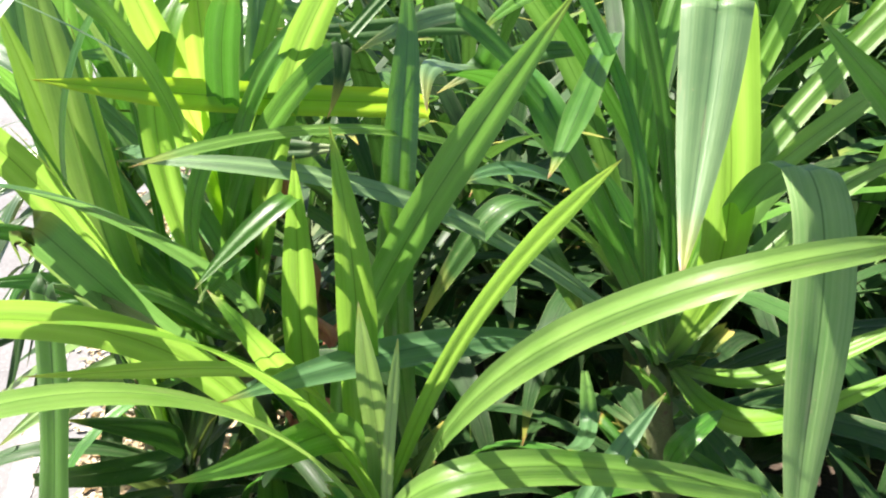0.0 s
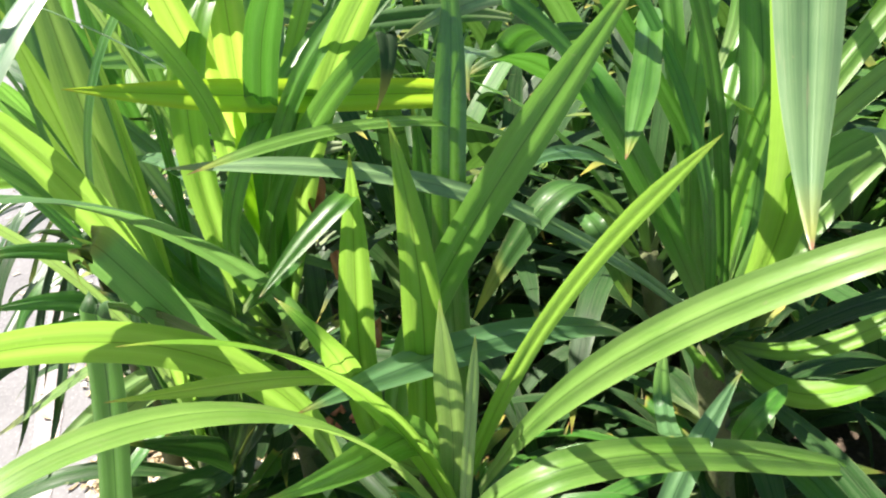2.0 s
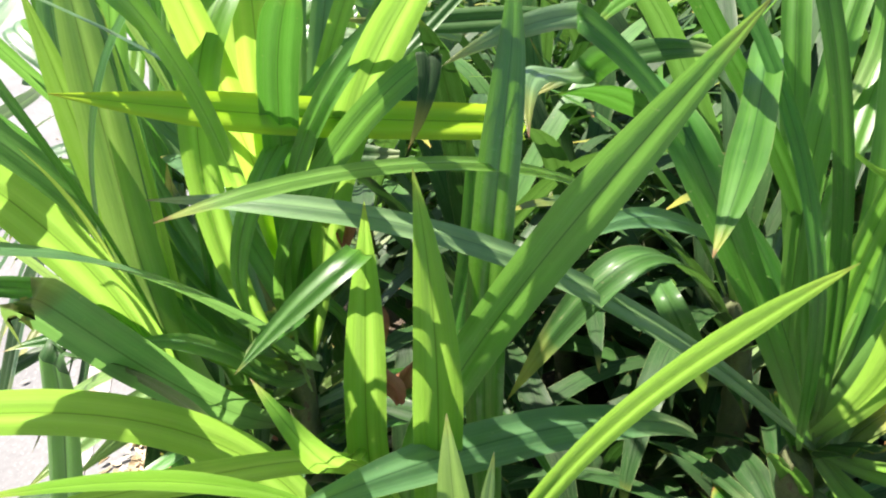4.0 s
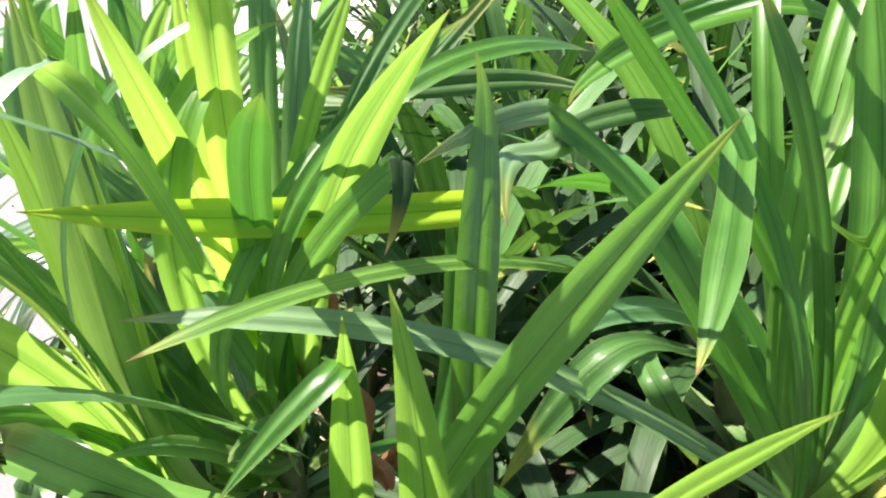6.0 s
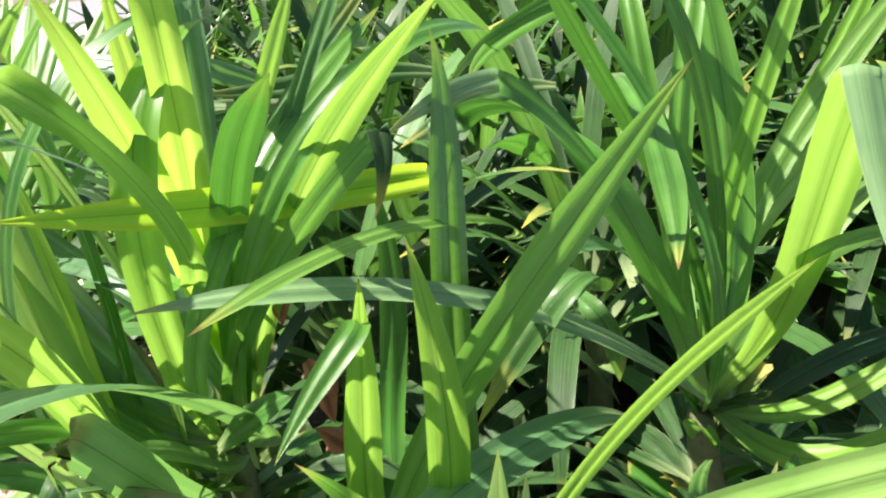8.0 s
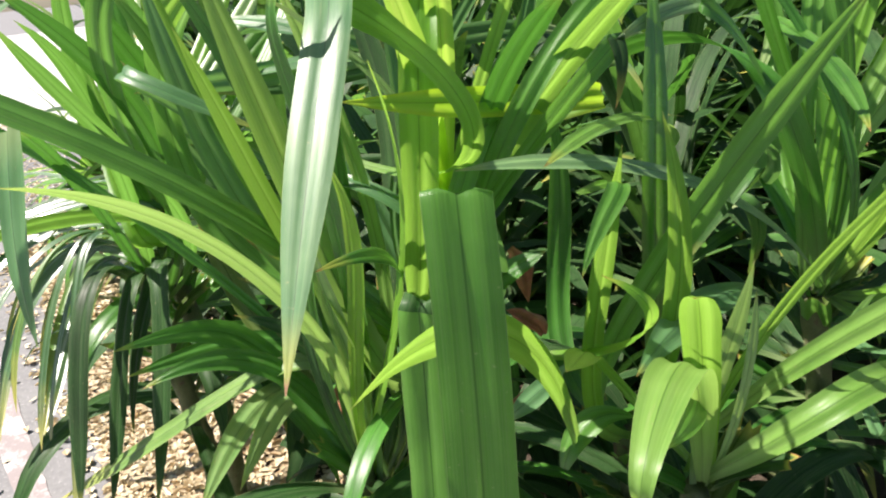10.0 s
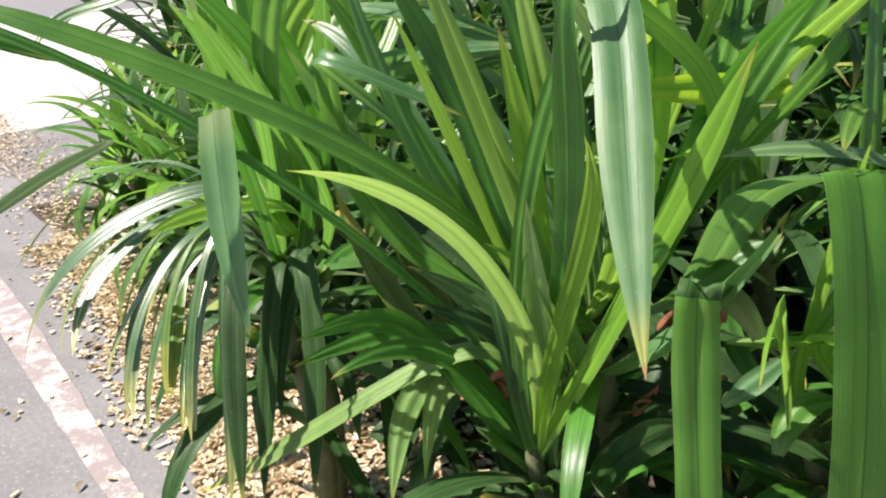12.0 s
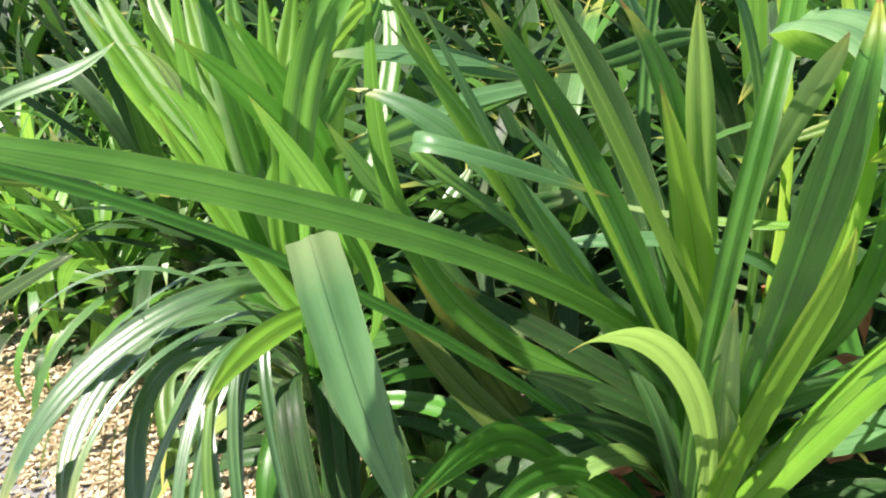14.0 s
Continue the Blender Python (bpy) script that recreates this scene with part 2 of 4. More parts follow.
def strap(line, side, width, seed, across=8, slim=1.0, keel=0.15, blunt=False, wave=1.0, neck=1.0, fold=0, full=False):
    """One strap leaf swept along a line: pleated in an M across, wavy, tapering to a point; uv runs across and along it."""
    bm = bmesh.new()
    uv = bm.loops.layers.uv.new("UVMap")
    run = [0.0]
    for a, b in zip(line, line[1:]):
        run.append(run[-1] + (b - a).length)
    rows, s_last = [], side.normalized()
    n = len(line)
    for i, p in enumerate(line):
        v = run[i] / run[-1]
        t = (line[min(i + 1, n - 1)] - line[max(i - 1, 0)]).normalized()
        s = side - t * side.dot(t)
        s = s.normalized() if s.length > 0.15 else (s_last - t * s_last.dot(t)).normalized()
        s_last = s
        turn = 0.22 * wave * noise.noise(Vector((seed * 7.1, v * 2.2, 0.3)))
        s = s * math.cos(turn) + t.cross(s) * math.sin(turn)
        nrm = s.cross(t)
        w = 0.5 * width * (1.0 if full else 0.36 + 0.64 * math.sin(min(1, v / 0.42) * math.pi / 2)) * (1 + 0.05 * noise.noise(Vector((seed, v * 6, 4.0))))
        w *= 1 + (neck - 1) * min(1.0, max(0.0, (run[fold] / run[-1] - v) / 0.10))
        if not blunt:
            reach = min(0.6 * run[-1], 4.8 * width * slim)
            k = max(0.0, 1 - (run[-1] - run[i]) / reach)
            w *= max(0.012, 1 - k ** 1.7)
        row = []
        for j in range(across + 1):
            u = 2 * j / across - 1
            a = abs(u)
            h = -(1 - a / 0.55) if a < 0.55 else -(a - 0.55) / 0.45 * 0.8
            ripple = 0.02 * width * a * noise.noise(Vector((seed * 3.3 + u, v * 11, 1.7)))
            row.append(bm.verts.new(p + s * (w * u) + nrm * (keel * w * 2 * h * (0.55 + 0.45 * (1 - v)) + ripple)))
        rows.append((row, v))
    for (ra, va), (rb, vb) in zip(rows, rows[1:]):
        for j in range(across):
            f = bm.faces.new((ra[j], ra[j + 1], rb[j + 1], rb[j]))
            for loop, (x, y) in zip(f.loops, ((j, va), (j + 1, va), (j + 1, vb), (j, vb))):
                loop[uv].uv = (x / across, y)
    return bm


leaf_count = 0


def leaf(plant, kind, width, side, root, h1, h2, end, hang=None, fine=26, label="", slim=1.0, turned="", neck=1.0, full=False):
    """A leaf of a plant along one curve; hang: after a sharp fold at end it hangs along a second curve."""
    global leaf_count
    leaf_count += 1
    line = bezier(*map(Vector, (root, h1, h2, end)), fine)
    if hang:
        line = line[:-1] + bezier(Vector(end), *map(Vector, hang), fine)[1:]
    ob = part("leaf", strap(line, Vector(side), width, leaf_count * 1.37, slim=slim, keel=0.11 if hang else 0.14, neck=neck, fold=fine if hang else 0, full=full), LEAF[kind], plant, label)
    if turned:                         # past the fold the paler back of the blade shows
        ob.data.materials.append(LEAF[turned])
        for f in ob.data.polygons:
            f.material_index = int(f.index >= 8 * fine)
    return ob


def torn_leaf(plant, kind, width, side, line):
    """A leaf whose end is torn off in a ragged line."""
    bm = strap(bezier(*map(Vector, line), 26), Vector(side), width, 9.1, 10, blunt=True, keel=0.08)
    rnd = random.Random(3)
    bm.verts.ensure_lookup_table()
    ahead = (Vector(line[3]) - Vector(line[2])).normalized()
    for v in bm.verts[-11:]:
        v.co += ahead * rnd.uniform(-0.022, 0.018)
    return part("leaf", bm, LEAF[kind], plant, "bluish green leaf with a torn ragged end")


def dead_leaf(plant, a, b):
    """A withered leaf end, curled and reddish brown."""
    a, b = Vector(a), Vector(b)
    mid = (a + b) / 2 + Vector((0.012, -0.012, 0.016))
    line = bezier(a, a.lerp(mid, 0.6), mid, b, 12)
    return part("dead_leaf", strap(line, (b - a).cross(Vector((0.3, -1, 0.4))), 0.034, a.x * 40, keel=0.5, slim=0.5, wave=4.0), DRY, plant, "withered reddish-brown curled leaf")


def stem(plant, base, top, r0, r1):
    """Ringed stem from the soil to the crown."""
    bm = bmesh.new()
    base, top = Vector(base), Vector(top)
    rings = []
    for i in range(19):
        v = i / 18
        c = base.lerp(top, v) + Vector((0.02 * math.sin(v * 4), 0.015 * math.sin(v * 5 + 1), 0))
        r = (r0 + (r1 - r0) * v) * (1 + (0.10 if i % 2 else -0.03))
        rings.append([bm.verts.new(c + Vector((r * math.cos(a), r * math.sin(a), 0.012 * math.sin(a * 2 + i)))) for a in (k * math.tau / 12 for k in range(12))])
    for a, b in zip(rings, rings[1:]):
        for k in range(12):
            bm.faces.new((a[k], a[(k + 1) % 12], b[(k + 1) % 12], b[k]))
    bm.faces.new(rings[-1])
    return part("stem", bm, STEM, plant, "ringed brownish stem")


def droop(root, heading, rise, length, sag, n=12):
    """A line that leaves the crown at an angle and bends down under its weight."""
    p, e, out = Vector(root), rise, [Vector(root)]
    for i in range(n):
        e -= sag / n * (0.4 + 1.4 * i / n)
        p = p + Vector((math.cos(heading) * math.cos(e), math.sin(heading) * math.cos(e), math.sin(e))) * (length / n)
        out.append(p.copy())
    return out


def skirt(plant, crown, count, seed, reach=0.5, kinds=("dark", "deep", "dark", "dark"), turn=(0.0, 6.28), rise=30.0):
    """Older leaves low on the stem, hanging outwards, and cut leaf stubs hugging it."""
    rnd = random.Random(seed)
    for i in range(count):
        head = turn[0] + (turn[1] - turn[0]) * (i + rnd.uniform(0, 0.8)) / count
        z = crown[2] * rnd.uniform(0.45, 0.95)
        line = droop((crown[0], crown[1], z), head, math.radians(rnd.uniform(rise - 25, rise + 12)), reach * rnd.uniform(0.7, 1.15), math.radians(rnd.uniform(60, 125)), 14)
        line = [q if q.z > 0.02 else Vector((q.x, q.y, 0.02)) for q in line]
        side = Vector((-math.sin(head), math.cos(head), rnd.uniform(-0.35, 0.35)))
        # mostly the dark kind, whose colour carries the shade low in the bed
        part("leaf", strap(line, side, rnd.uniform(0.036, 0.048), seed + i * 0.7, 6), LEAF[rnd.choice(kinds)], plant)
    for i in range(11):
        head, z = i * 2.4 + rnd.uniform(-0.3, 0.3), crown[2] * (0.62 + 0.038 * i)
        leaf_stub(plant, (crown[0], crown[1], z), head, rnd.uniform(38, 72), rnd.uniform(0.07, 0.14), seed + 50 + i, ("olive", "deep", "dark", "green")[i % 4])


def leaf_stub(plant, root, head, rise, length, seed, kind):
    """The clasping foot of a leaf that was cut off: deeply pleated, with a frayed end."""
    rnd = random.Random(int(seed))
    out = Vector((math.cos(head), math.sin(head), 0))
    line = droop(Vector(root) + out * 0.012, head, math.radians(rise), length, 0.35, 6)
    bm = strap(line, Vector((-math.sin(head), math.cos(head), 0)), rnd.uniform(0.034, 0.046), seed, 8, keel=0.34, blunt=True, wave=0.4)
    bm.verts.ensure_lookup_table()
    ahead = (line[-1] - line[-2]).normalized()
    for v in bm.verts[-9:]:
        v.co += ahead * rnd.uniform(-0.012, 0.012)
    return part("leaf_stub", bm, LEAF[kind], plant, "cut leaf stub clasping the stem")


def plant_at(label, x, y, group="screw pines in the bed"):
    e = new("screw_pine")
    e.matrix_world = pose(x, y, 0)
    e.empty_display_size = 0.1
    return tagged(e, label, "plant", group)


# ---- ground, road, line ----
ALONG, ACROSS = Vector((-0.556, 0.831, 0)), Vector((0.831, 0.556, 0))   # along the road, and from the road to the bed
EDGE = Vector((-0.88, 1.63, 0))                                         # a point on the road side of the white line


def strip(name, a0, a1, s0, s1, z, material, label, step=0.25, rag=0.0, thick=0.0):
    """A strip along the road between two distances across it, with an uneven far edge."""
    bm = bmesh.new()
    n = max(2, int((a1 - a0) / step))
    top = []
    for i in range(n + 1):
        a = a0 + (a1 - a0) * i / n
        j = rag * noise.noise(Vector((a * 2.3, s0, z * 90)))
        top.append([bm.verts.new(EDGE + ALONG * a + ACROSS * (s0 + j) + Vector((0, 0, z))), bm.verts.new(EDGE + ALONG * a + ACROSS * s1 + Vector((0, 0, z)))])
    for p, q in zip(top, top[1:]):
        bm.faces.new((p[0], p[1], q[1], q[0]))
    if thick:
        for p, q in zip(top, top[1:]):
            lo = [bm.verts.new(v.co - Vector((0, 0, thick))) for v in (p[0], q[0])]
            bm.faces.new((p[0], q[0], lo[1], lo[0]))
    bmesh.ops.recalc_face_normals(bm, faces=bm.faces)
    return tagged(part(name, bm, material, None), label, name, kind="structure")


bm = bmesh.new()
bmesh.ops.create_grid(bm, x_segments=8, y_segments=8, size=400)
tagged(part("ground", bm, ASPHALT, None), "worn grey asphalt road running beside the planting bed", "ground", kind="structure")
def road_line():
    """The painted line: even far off, worn narrow and ragged near the plants."""
    bm = bmesh.new()
    rows = []
    for i in range(260):
        a = -3 + 0.05 * i if i < 160 else 5 + (i - 160) * 0.25
        far = min(1.0, max(0.0, (a + 0.4) / 1.8))
        w = 0.055 + 0.07 * far
        n0, n1 = noise.noise(Vector((a * 9, 0, 3))), noise.noise(Vector((a * 7, 5, 3)))
        p = EDGE + ALONG * a + Vector((0, 0, 0.0025))
        rows.append((bm.verts.new(p + ACROSS * (0.006 * n0 * (1.6 - far))), bm.verts.new(p + ACROSS * (w + 0.018 * n1 * (1.3 - far)))))
    for p, q in zip(rows, rows[1:]):
        bm.faces.new((p[0], p[1], q[1], q[0]))
    tagged(part("road_line", bm, paint_material(), None), "worn white painted line along the road edge", "road line", kind="structure")


road_line()
strip("soil", -9, 3.2, 0.50, 14.0, 0.012, SOIL, "dry brown soil of the planting bed", 0.12, 0.06, 0.02)
strip("pavement", 6.2, 40, 0.22, 14.0, 0.006, SUNLIT_PAVING, "pale pavement past the bed, full sunlight put into its colour", 0.3, 0.06, 0.02)


def litter():
    """Dry curled leaves strewn over the verge, densest beside the plants."""
    rnd = random.Random(5)
    verts, faces = [], []
    for i in range(19000):
        a = rnd.uniform(-1.6, 2.4) if i % 5 else rnd.uniform(-1.5, 8.0)
        s = 0.09 + 0.07 * max(0, a) + rnd.triangular(0, 0.8, 0.22) if i % 40 else rnd.uniform(-0.9, 0.4)
        if s < 0.2 + 0.1 * a and noise.noise(Vector((a * 3, s * 5, 2.0))) < 0.05 and i % 4:
            s += 0.2
        c = EDGE + ALONG * a + ACROSS * s
        z = 0.014 if s > 0.45 else 0.001
        le, wi, th = rnd.uniform(0.018, 0.042), rnd.uniform(0.010, 0.021), rnd.uniform(0, math.tau)
        dx, dy = Vector((math.cos(th), math.sin(th), rnd.uniform(-0.2, 0.2) * (1 if s > 0.4 else 0.4))), Vector((-math.sin(th), math.cos(th), rnd.uniform(-0.4, 0.4) * (1 if s > 0.4 else 0.4)))
        curl = rnd.uniform(-0.004, 0.012)
        k = len(verts)
        lift = z + 0.004 + rnd.uniform(0, 0.016) * (1 if s > 0.45 else 0.12)
        for u, w in ((-0.5, 0), (-0.2, 0.8), (0.2, 1.0), (0.5, 0.0), (0.2, -1.0), (-0.2, -0.8)):
            p = c + dx * (u * le) + dy * (w * wi * 0.5)
            verts.append((p.x, p.y, max(z + 0.001, p.z + lift + curl * abs(w) + 0.008 * u * u)))
        verts.append((c.x, c.y, lift + z * 0))
        faces += [(k + 6, k + j, k + (j + 1) % 6) for j in range(6)]
    me = bpy.data.meshes.new("leaf_litter")
    me.from_pydata(verts, [], faces)
    me.materials.append(litter_material())
    tagged(new("leaf_litter", me), "dry tan fallen leaves strewn on the soil and asphalt", "leaf litter", kind="stuff")


litter()

# ---- the plants in front ----
plant = plant_at("tall screw pine with long arching green leaves at the road edge", 0.085, 0.99)
stem(plant, (0.085, 0.99, 0.0), (0.085, 0.99, 0.49), 0.020, 0.014)
skirt(plant, (0.085, 0.99, 0.44), 16, 65, 0.42)
dead_leaf(plant, (0.082, 1.198, 0.487), (0.122, 1.099, 0.487))
dead_leaf(plant, (0.084, 1.145, 0.502), (0.099, 1.159, 0.549))
dead_leaf(plant, (-0.020, 1.211, 0.455), (0.115, 1.096, 0.488))
dead_leaf(plant, (0.037, 1.128, 0.514), (-0.003, 1.150, 0.511))
dead_leaf(plant, (0.068, 1.093, 0.565), (0.015, 1.139, 0.502))
dead_leaf(plant, (0.028, 1.146, 0.471), (0.087, 1.157, 0.501))
dead_leaf(plant, (0.042, 1.086, 0.509), (0.030, 1.131, 0.534))
dead_leaf(plant, (0.306, 1.088, 0.586), (0.346, 1.088, 0.666))
dead_leaf(plant, (0.255, 1.050, 0.476), (0.285, 1.030, 0.546))
dead_leaf(plant, (0.068, 1.140, 0.544), (0.128, 1.160, 0.494))
dead_leaf(plant, (0.365, 0.983, 0.668), (0.315, 1.003, 0.708))
dead_leaf(plant, (0.326, 0.985, 0.814), (0.346, 0.985, 0.724))
leaf(plant, "bright", 0.046, (0.056, -0.845, -0.531), (0.066, 1.002, 0.440), (0.119, 0.873, 0.697), (0.212, 0.813, 0.912), (0.171, 0.572, 1.134))
leaf(plant, "green", 0.044, (-0.369, -0.859, -0.356), (0.106, 1.005, 0.439), (0.256, 1.068, 0.717), (-0.100, 0.875, 1.048), (-0.629, 0.994, 1.226))
leaf(plant, "blue", 0.033, (-0.912, -0.003, -0.411), (0.105, 0.985, 0.434), (0.053, 0.965, 0.813), (-0.092, 1.096, 1.127), (-0.213, 1.258, 1.137))
leaf(plant, "deep", 0.038, (-0.907, 0.355, -0.227), (0.067, 0.983, 0.435), (0.072, 0.948, 0.825), (0.048, 1.077, 0.986), (-0.101, 1.066, 1.234))
leaf(plant, "dark", 0.048, (-0.900, 0.404, -0.163), (0.075, 0.994, 0.434), (0.169, 1.136, 0.779), (0.229, 1.271, 0.976), (0.097, 1.362, 1.225))
leaf(plant, "deep", 0.030, (-0.847, 0.528, -0.069), (0.078, 0.999, 0.433), (0.071, 1.095, 0.783), (0.147, 0.963, 1.023), (0.042, 1.042, 1.209))
leaf(plant, "yellowgreen", 0.040, (-0.821, 0.570, -0.035), (0.083, 0.990, 0.430), (0.090, 0.966, 0.656), (0.104, 0.962, 0.883), (0.046, 0.980, 1.130))
leaf(plant, "fresh", 0.030, (-0.798, 0.603, 0.013), (0.088, 0.990, 0.430), (0.179, 1.055, 0.695), (0.143, 1.052, 0.949), (0.057, 0.933, 1.215))
leaf(plant, "green", 0.024, (-0.717, 0.687, 0.118), (0.073, 0.997, 0.435), (-0.019, 0.875, 0.951), (0.118, 0.819, 1.232), (0.298, 1.096, 1.227))
leaf(plant, "silver", 0.025, (-0.721, 0.668, 0.186), (0.082, 1.001, 0.432), (0.247, 1.223, 0.744), (0.304, 1.099, 0.996), (0.062, 0.767, 1.191))
leaf(plant, "deep", 0.040, (-0.658, 0.718, 0.227), (0.074, 0.998, 0.443), (0.165, 0.868, 1.057), (0.017, 0.700, 1.163), (0.110, 0.789, 1.209))
leaf(plant, "yellowgreen", 0.030, (-0.727, 0.642, 0.244), (0.080, 0.988, 0.432), (0.065, 0.922, 0.720), (0.161, 0.845, 0.905), (0.099, 0.783, 1.025))
leaf(plant, "pale", 0.037, (-0.744, 0.661, 0.100), (0.089, 0.988, 0.430), (0.115, 0.963, 0.576), (0.073, 0.940, 0.741), (0.052, 0.870, 0.933))
leaf(plant, "fresh", 0.028, (-0.923, 0.219, -0.316), (0.068, 0.994, 0.436), (0.120, 0.933, 0.720), (-0.035, 0.858, 0.982), (-0.203, 0.717, 1.038))
leaf(plant, "deep", 0.022, (-0.285, 0.762, 0.582), (0.067, 1.006, 0.444), (0.152, 0.884, 0.786), (0.236, 0.738, 0.958), (0.097, 0.632, 0.948))
leaf(plant, "dark", 0.022, (-0.913, 0.345, -0.217), (0.083, 0.990, 0.431), (0.027, 0.933, 0.640), (0.026, 0.937, 0.776), (0.015, 1.045, 0.805))
leaf(plant, "olive", 0.043, (-0.875, -0.329, -0.356), (0.095, 0.997, 0.433), (-0.014, 1.157, 0.520), (-0.144, 1.250, 0.640), (-0.205, 1.353, 0.841))
leaf(plant, "olive", 0.047, (-0.916, -0.219, -0.335), (0.080, 0.995, 0.424), (0.046, 1.331, 0.311), (0.037, 1.420, 0.457), (-0.154, 1.340, 0.836))
leaf(plant, "blue", 0.035, (-0.905, -0.131, -0.404), (0.093, 0.994, 0.432), (0.092, 1.276, 0.535), (-0.067, 1.355, 0.722), (-0.246, 1.271, 1.101))
leaf(plant, "deep", 0.050, (-0.501, -0.789, -0.357), (0.090, 1.012, 0.447), (-0.110, 1.870, 0.482), (-0.332, 1.829, 0.273), (-0.388, 1.236, 0.622))
leaf(plant, "deep", 0.041, (-0.406, -0.804, -0.433), (0.087, 0.993, 0.433), (0.077, 1.234, 0.583), (-0.062, 1.272, 0.624), (-0.286, 1.073, 0.635))
leaf(plant, "yellowtip", 0.040, (-0.207, -0.917, -0.341), (0.084, 0.998, 0.445), (0.068, 1.081, 0.789), (-0.066, 1.002, 0.621), (-0.500, 1.162, 0.359))
leaf(plant, "pale", 0.042, (0.307, -0.876, -0.371), (0.087, 0.997, 0.433), (-0.010, 1.284, 0.527), (-0.127, 1.235, 0.544), (-0.153, 0.882, 0.507))
leaf(plant, "pale", 0.041, (0.186, -0.891, -0.414), (0.084, 0.994, 0.432), (-0.018, 1.225, 0.531), (-0.073, 1.201, 0.543), (-0.103, 0.919, 0.510))
leaf(plant, "deep", 0.043, (-0.441, -0.744, -0.501), (0.077, 0.994, 0.431), (-0.096, 1.164, 0.650), (-0.091, 1.109, 0.715), (-0.266, 1.006, 0.714))
leaf(plant, "deep", 0.038, (-0.315, -0.800, -0.511), (0.085, 0.991, 0.432), (0.009, 1.062, 0.622), (-0.089, 1.054, 0.707), (-0.220, 0.958, 0.672))
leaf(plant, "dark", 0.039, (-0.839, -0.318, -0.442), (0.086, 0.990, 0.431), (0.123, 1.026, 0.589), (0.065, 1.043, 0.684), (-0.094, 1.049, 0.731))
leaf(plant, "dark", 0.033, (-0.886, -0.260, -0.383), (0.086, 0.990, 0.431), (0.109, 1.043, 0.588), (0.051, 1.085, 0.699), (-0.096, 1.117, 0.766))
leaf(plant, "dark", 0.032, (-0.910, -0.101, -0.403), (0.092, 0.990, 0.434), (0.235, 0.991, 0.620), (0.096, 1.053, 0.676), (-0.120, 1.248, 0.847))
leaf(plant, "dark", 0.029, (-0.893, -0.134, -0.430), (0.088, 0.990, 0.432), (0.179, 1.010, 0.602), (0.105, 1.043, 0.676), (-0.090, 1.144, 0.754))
leaf(plant, "deep", 0.017, (-0.620, -0.611, -0.493), (0.130, 1.019, 0.483), (-0.415, 1.225, 1.242), (-1.019, 1.087, 1.298), (-0.523, 1.177, 1.107))
leaf(plant, "blue", 0.044, (0.467, 0.755, 0.461), (-0.157, 1.629, 1.132), (-0.069, 1.589, 1.125), (0.014, 1.548, 1.103), (0.093, 1.507, 1.078))
leaf(plant, "blue", 0.050, (0.031, -0.906, -0.422), (0.160, 1.457, 1.043), (0.049, 1.439, 1.056), (-0.063, 1.435, 1.044), (-0.179, 1.452, 1.029))
leaf(plant, "deep", 0.035, (-0.160, 0.841, 0.516), (0.248, 0.860, 0.788), (0.278, 0.853, 0.817), (0.311, 0.843, 0.842), (0.346, 0.831, 0.864), slim=.3)
plant = plant_at("low screw pine with a rosette of bright arching leaves", 0.515, 0.745)
stem(plant, (0.515, 0.745, 0.0), (0.515, 0.745, 0.56), 0.022, 0.019)
skirt(plant, (0.515, 0.745, 0.56), 16, 66, 0.5)
leaf(plant, "dark", 0.048, (-0.989, 0.148, 0.004), (0.290, 0.748, 0.778), (0.264, 0.738, 0.830), (0.226, 0.718, 0.867), (0.186, 0.684, 0.887), ((0.182, 0.683, 0.751), (0.177, 0.604, 0.572), (0.163, 0.595, 0.438)), turned="green")
leaf(plant, "bright", 0.019, (-0.881, -0.107, 0.461), (0.498, 0.768, 0.567), (0.553, 0.766, 0.730), (0.622, 0.715, 0.894), (0.752, 0.663, 1.028))
leaf(plant, "fresh", 0.030, (-0.355, 0.768, 0.533), (0.527, 0.807, 0.579), (0.697, 0.580, 1.001), (0.857, 0.302, 1.089), (0.978, 0.768, 0.935), slim=4.0)
leaf(plant, "bright", 0.037, (-0.929, 0.364, -0.067), (0.521, 0.750, 0.561), (0.488, 0.709, 0.751), (0.446, 0.610, 0.909), (0.377, 0.458, 0.964))
leaf(plant, "bright", 0.033, (0.663, -0.745, -0.076), (0.517, 0.752, 0.568), (0.378, 0.906, 0.715), (0.394, 0.779, 0.750), (0.300, 0.528, 0.877))
leaf(plant, "fresh", 0.040, (0.848, -0.523, -0.082), (0.505, 0.733, 0.576), (0.431, 0.583, 1.004), (0.259, 0.269, 0.919), (0.323, 0.395, 0.857))
leaf(plant, "pale", 0.028, (-0.981, -0.190, 0.045), (0.499, 0.747, 0.564), (0.516, 0.769, 0.678), (0.521, 0.705, 0.763), (0.528, 0.678, 0.890))
leaf(plant, "pale", 0.012, (-0.987, -0.113, 0.119), (0.515, 0.745, 0.560), (0.528, 0.706, 0.653), (0.543, 0.695, 0.744), (0.551, 0.716, 0.836))
leaf(plant, "blue", 0.049, (0.623, -0.683, -0.381), (0.703, 0.981, 0.690), (0.663, 0.961, 0.730), (0.523, 0.848, 0.765), (0.395, 0.642, 0.793))
leaf(plant, "fresh", 0.039, (-0.236, 0.926, 0.294), (0.511, 0.741, 0.576), (0.616, 0.540, 0.825), (0.642, 0.695, 0.748), (0.975, 0.855, 0.590))
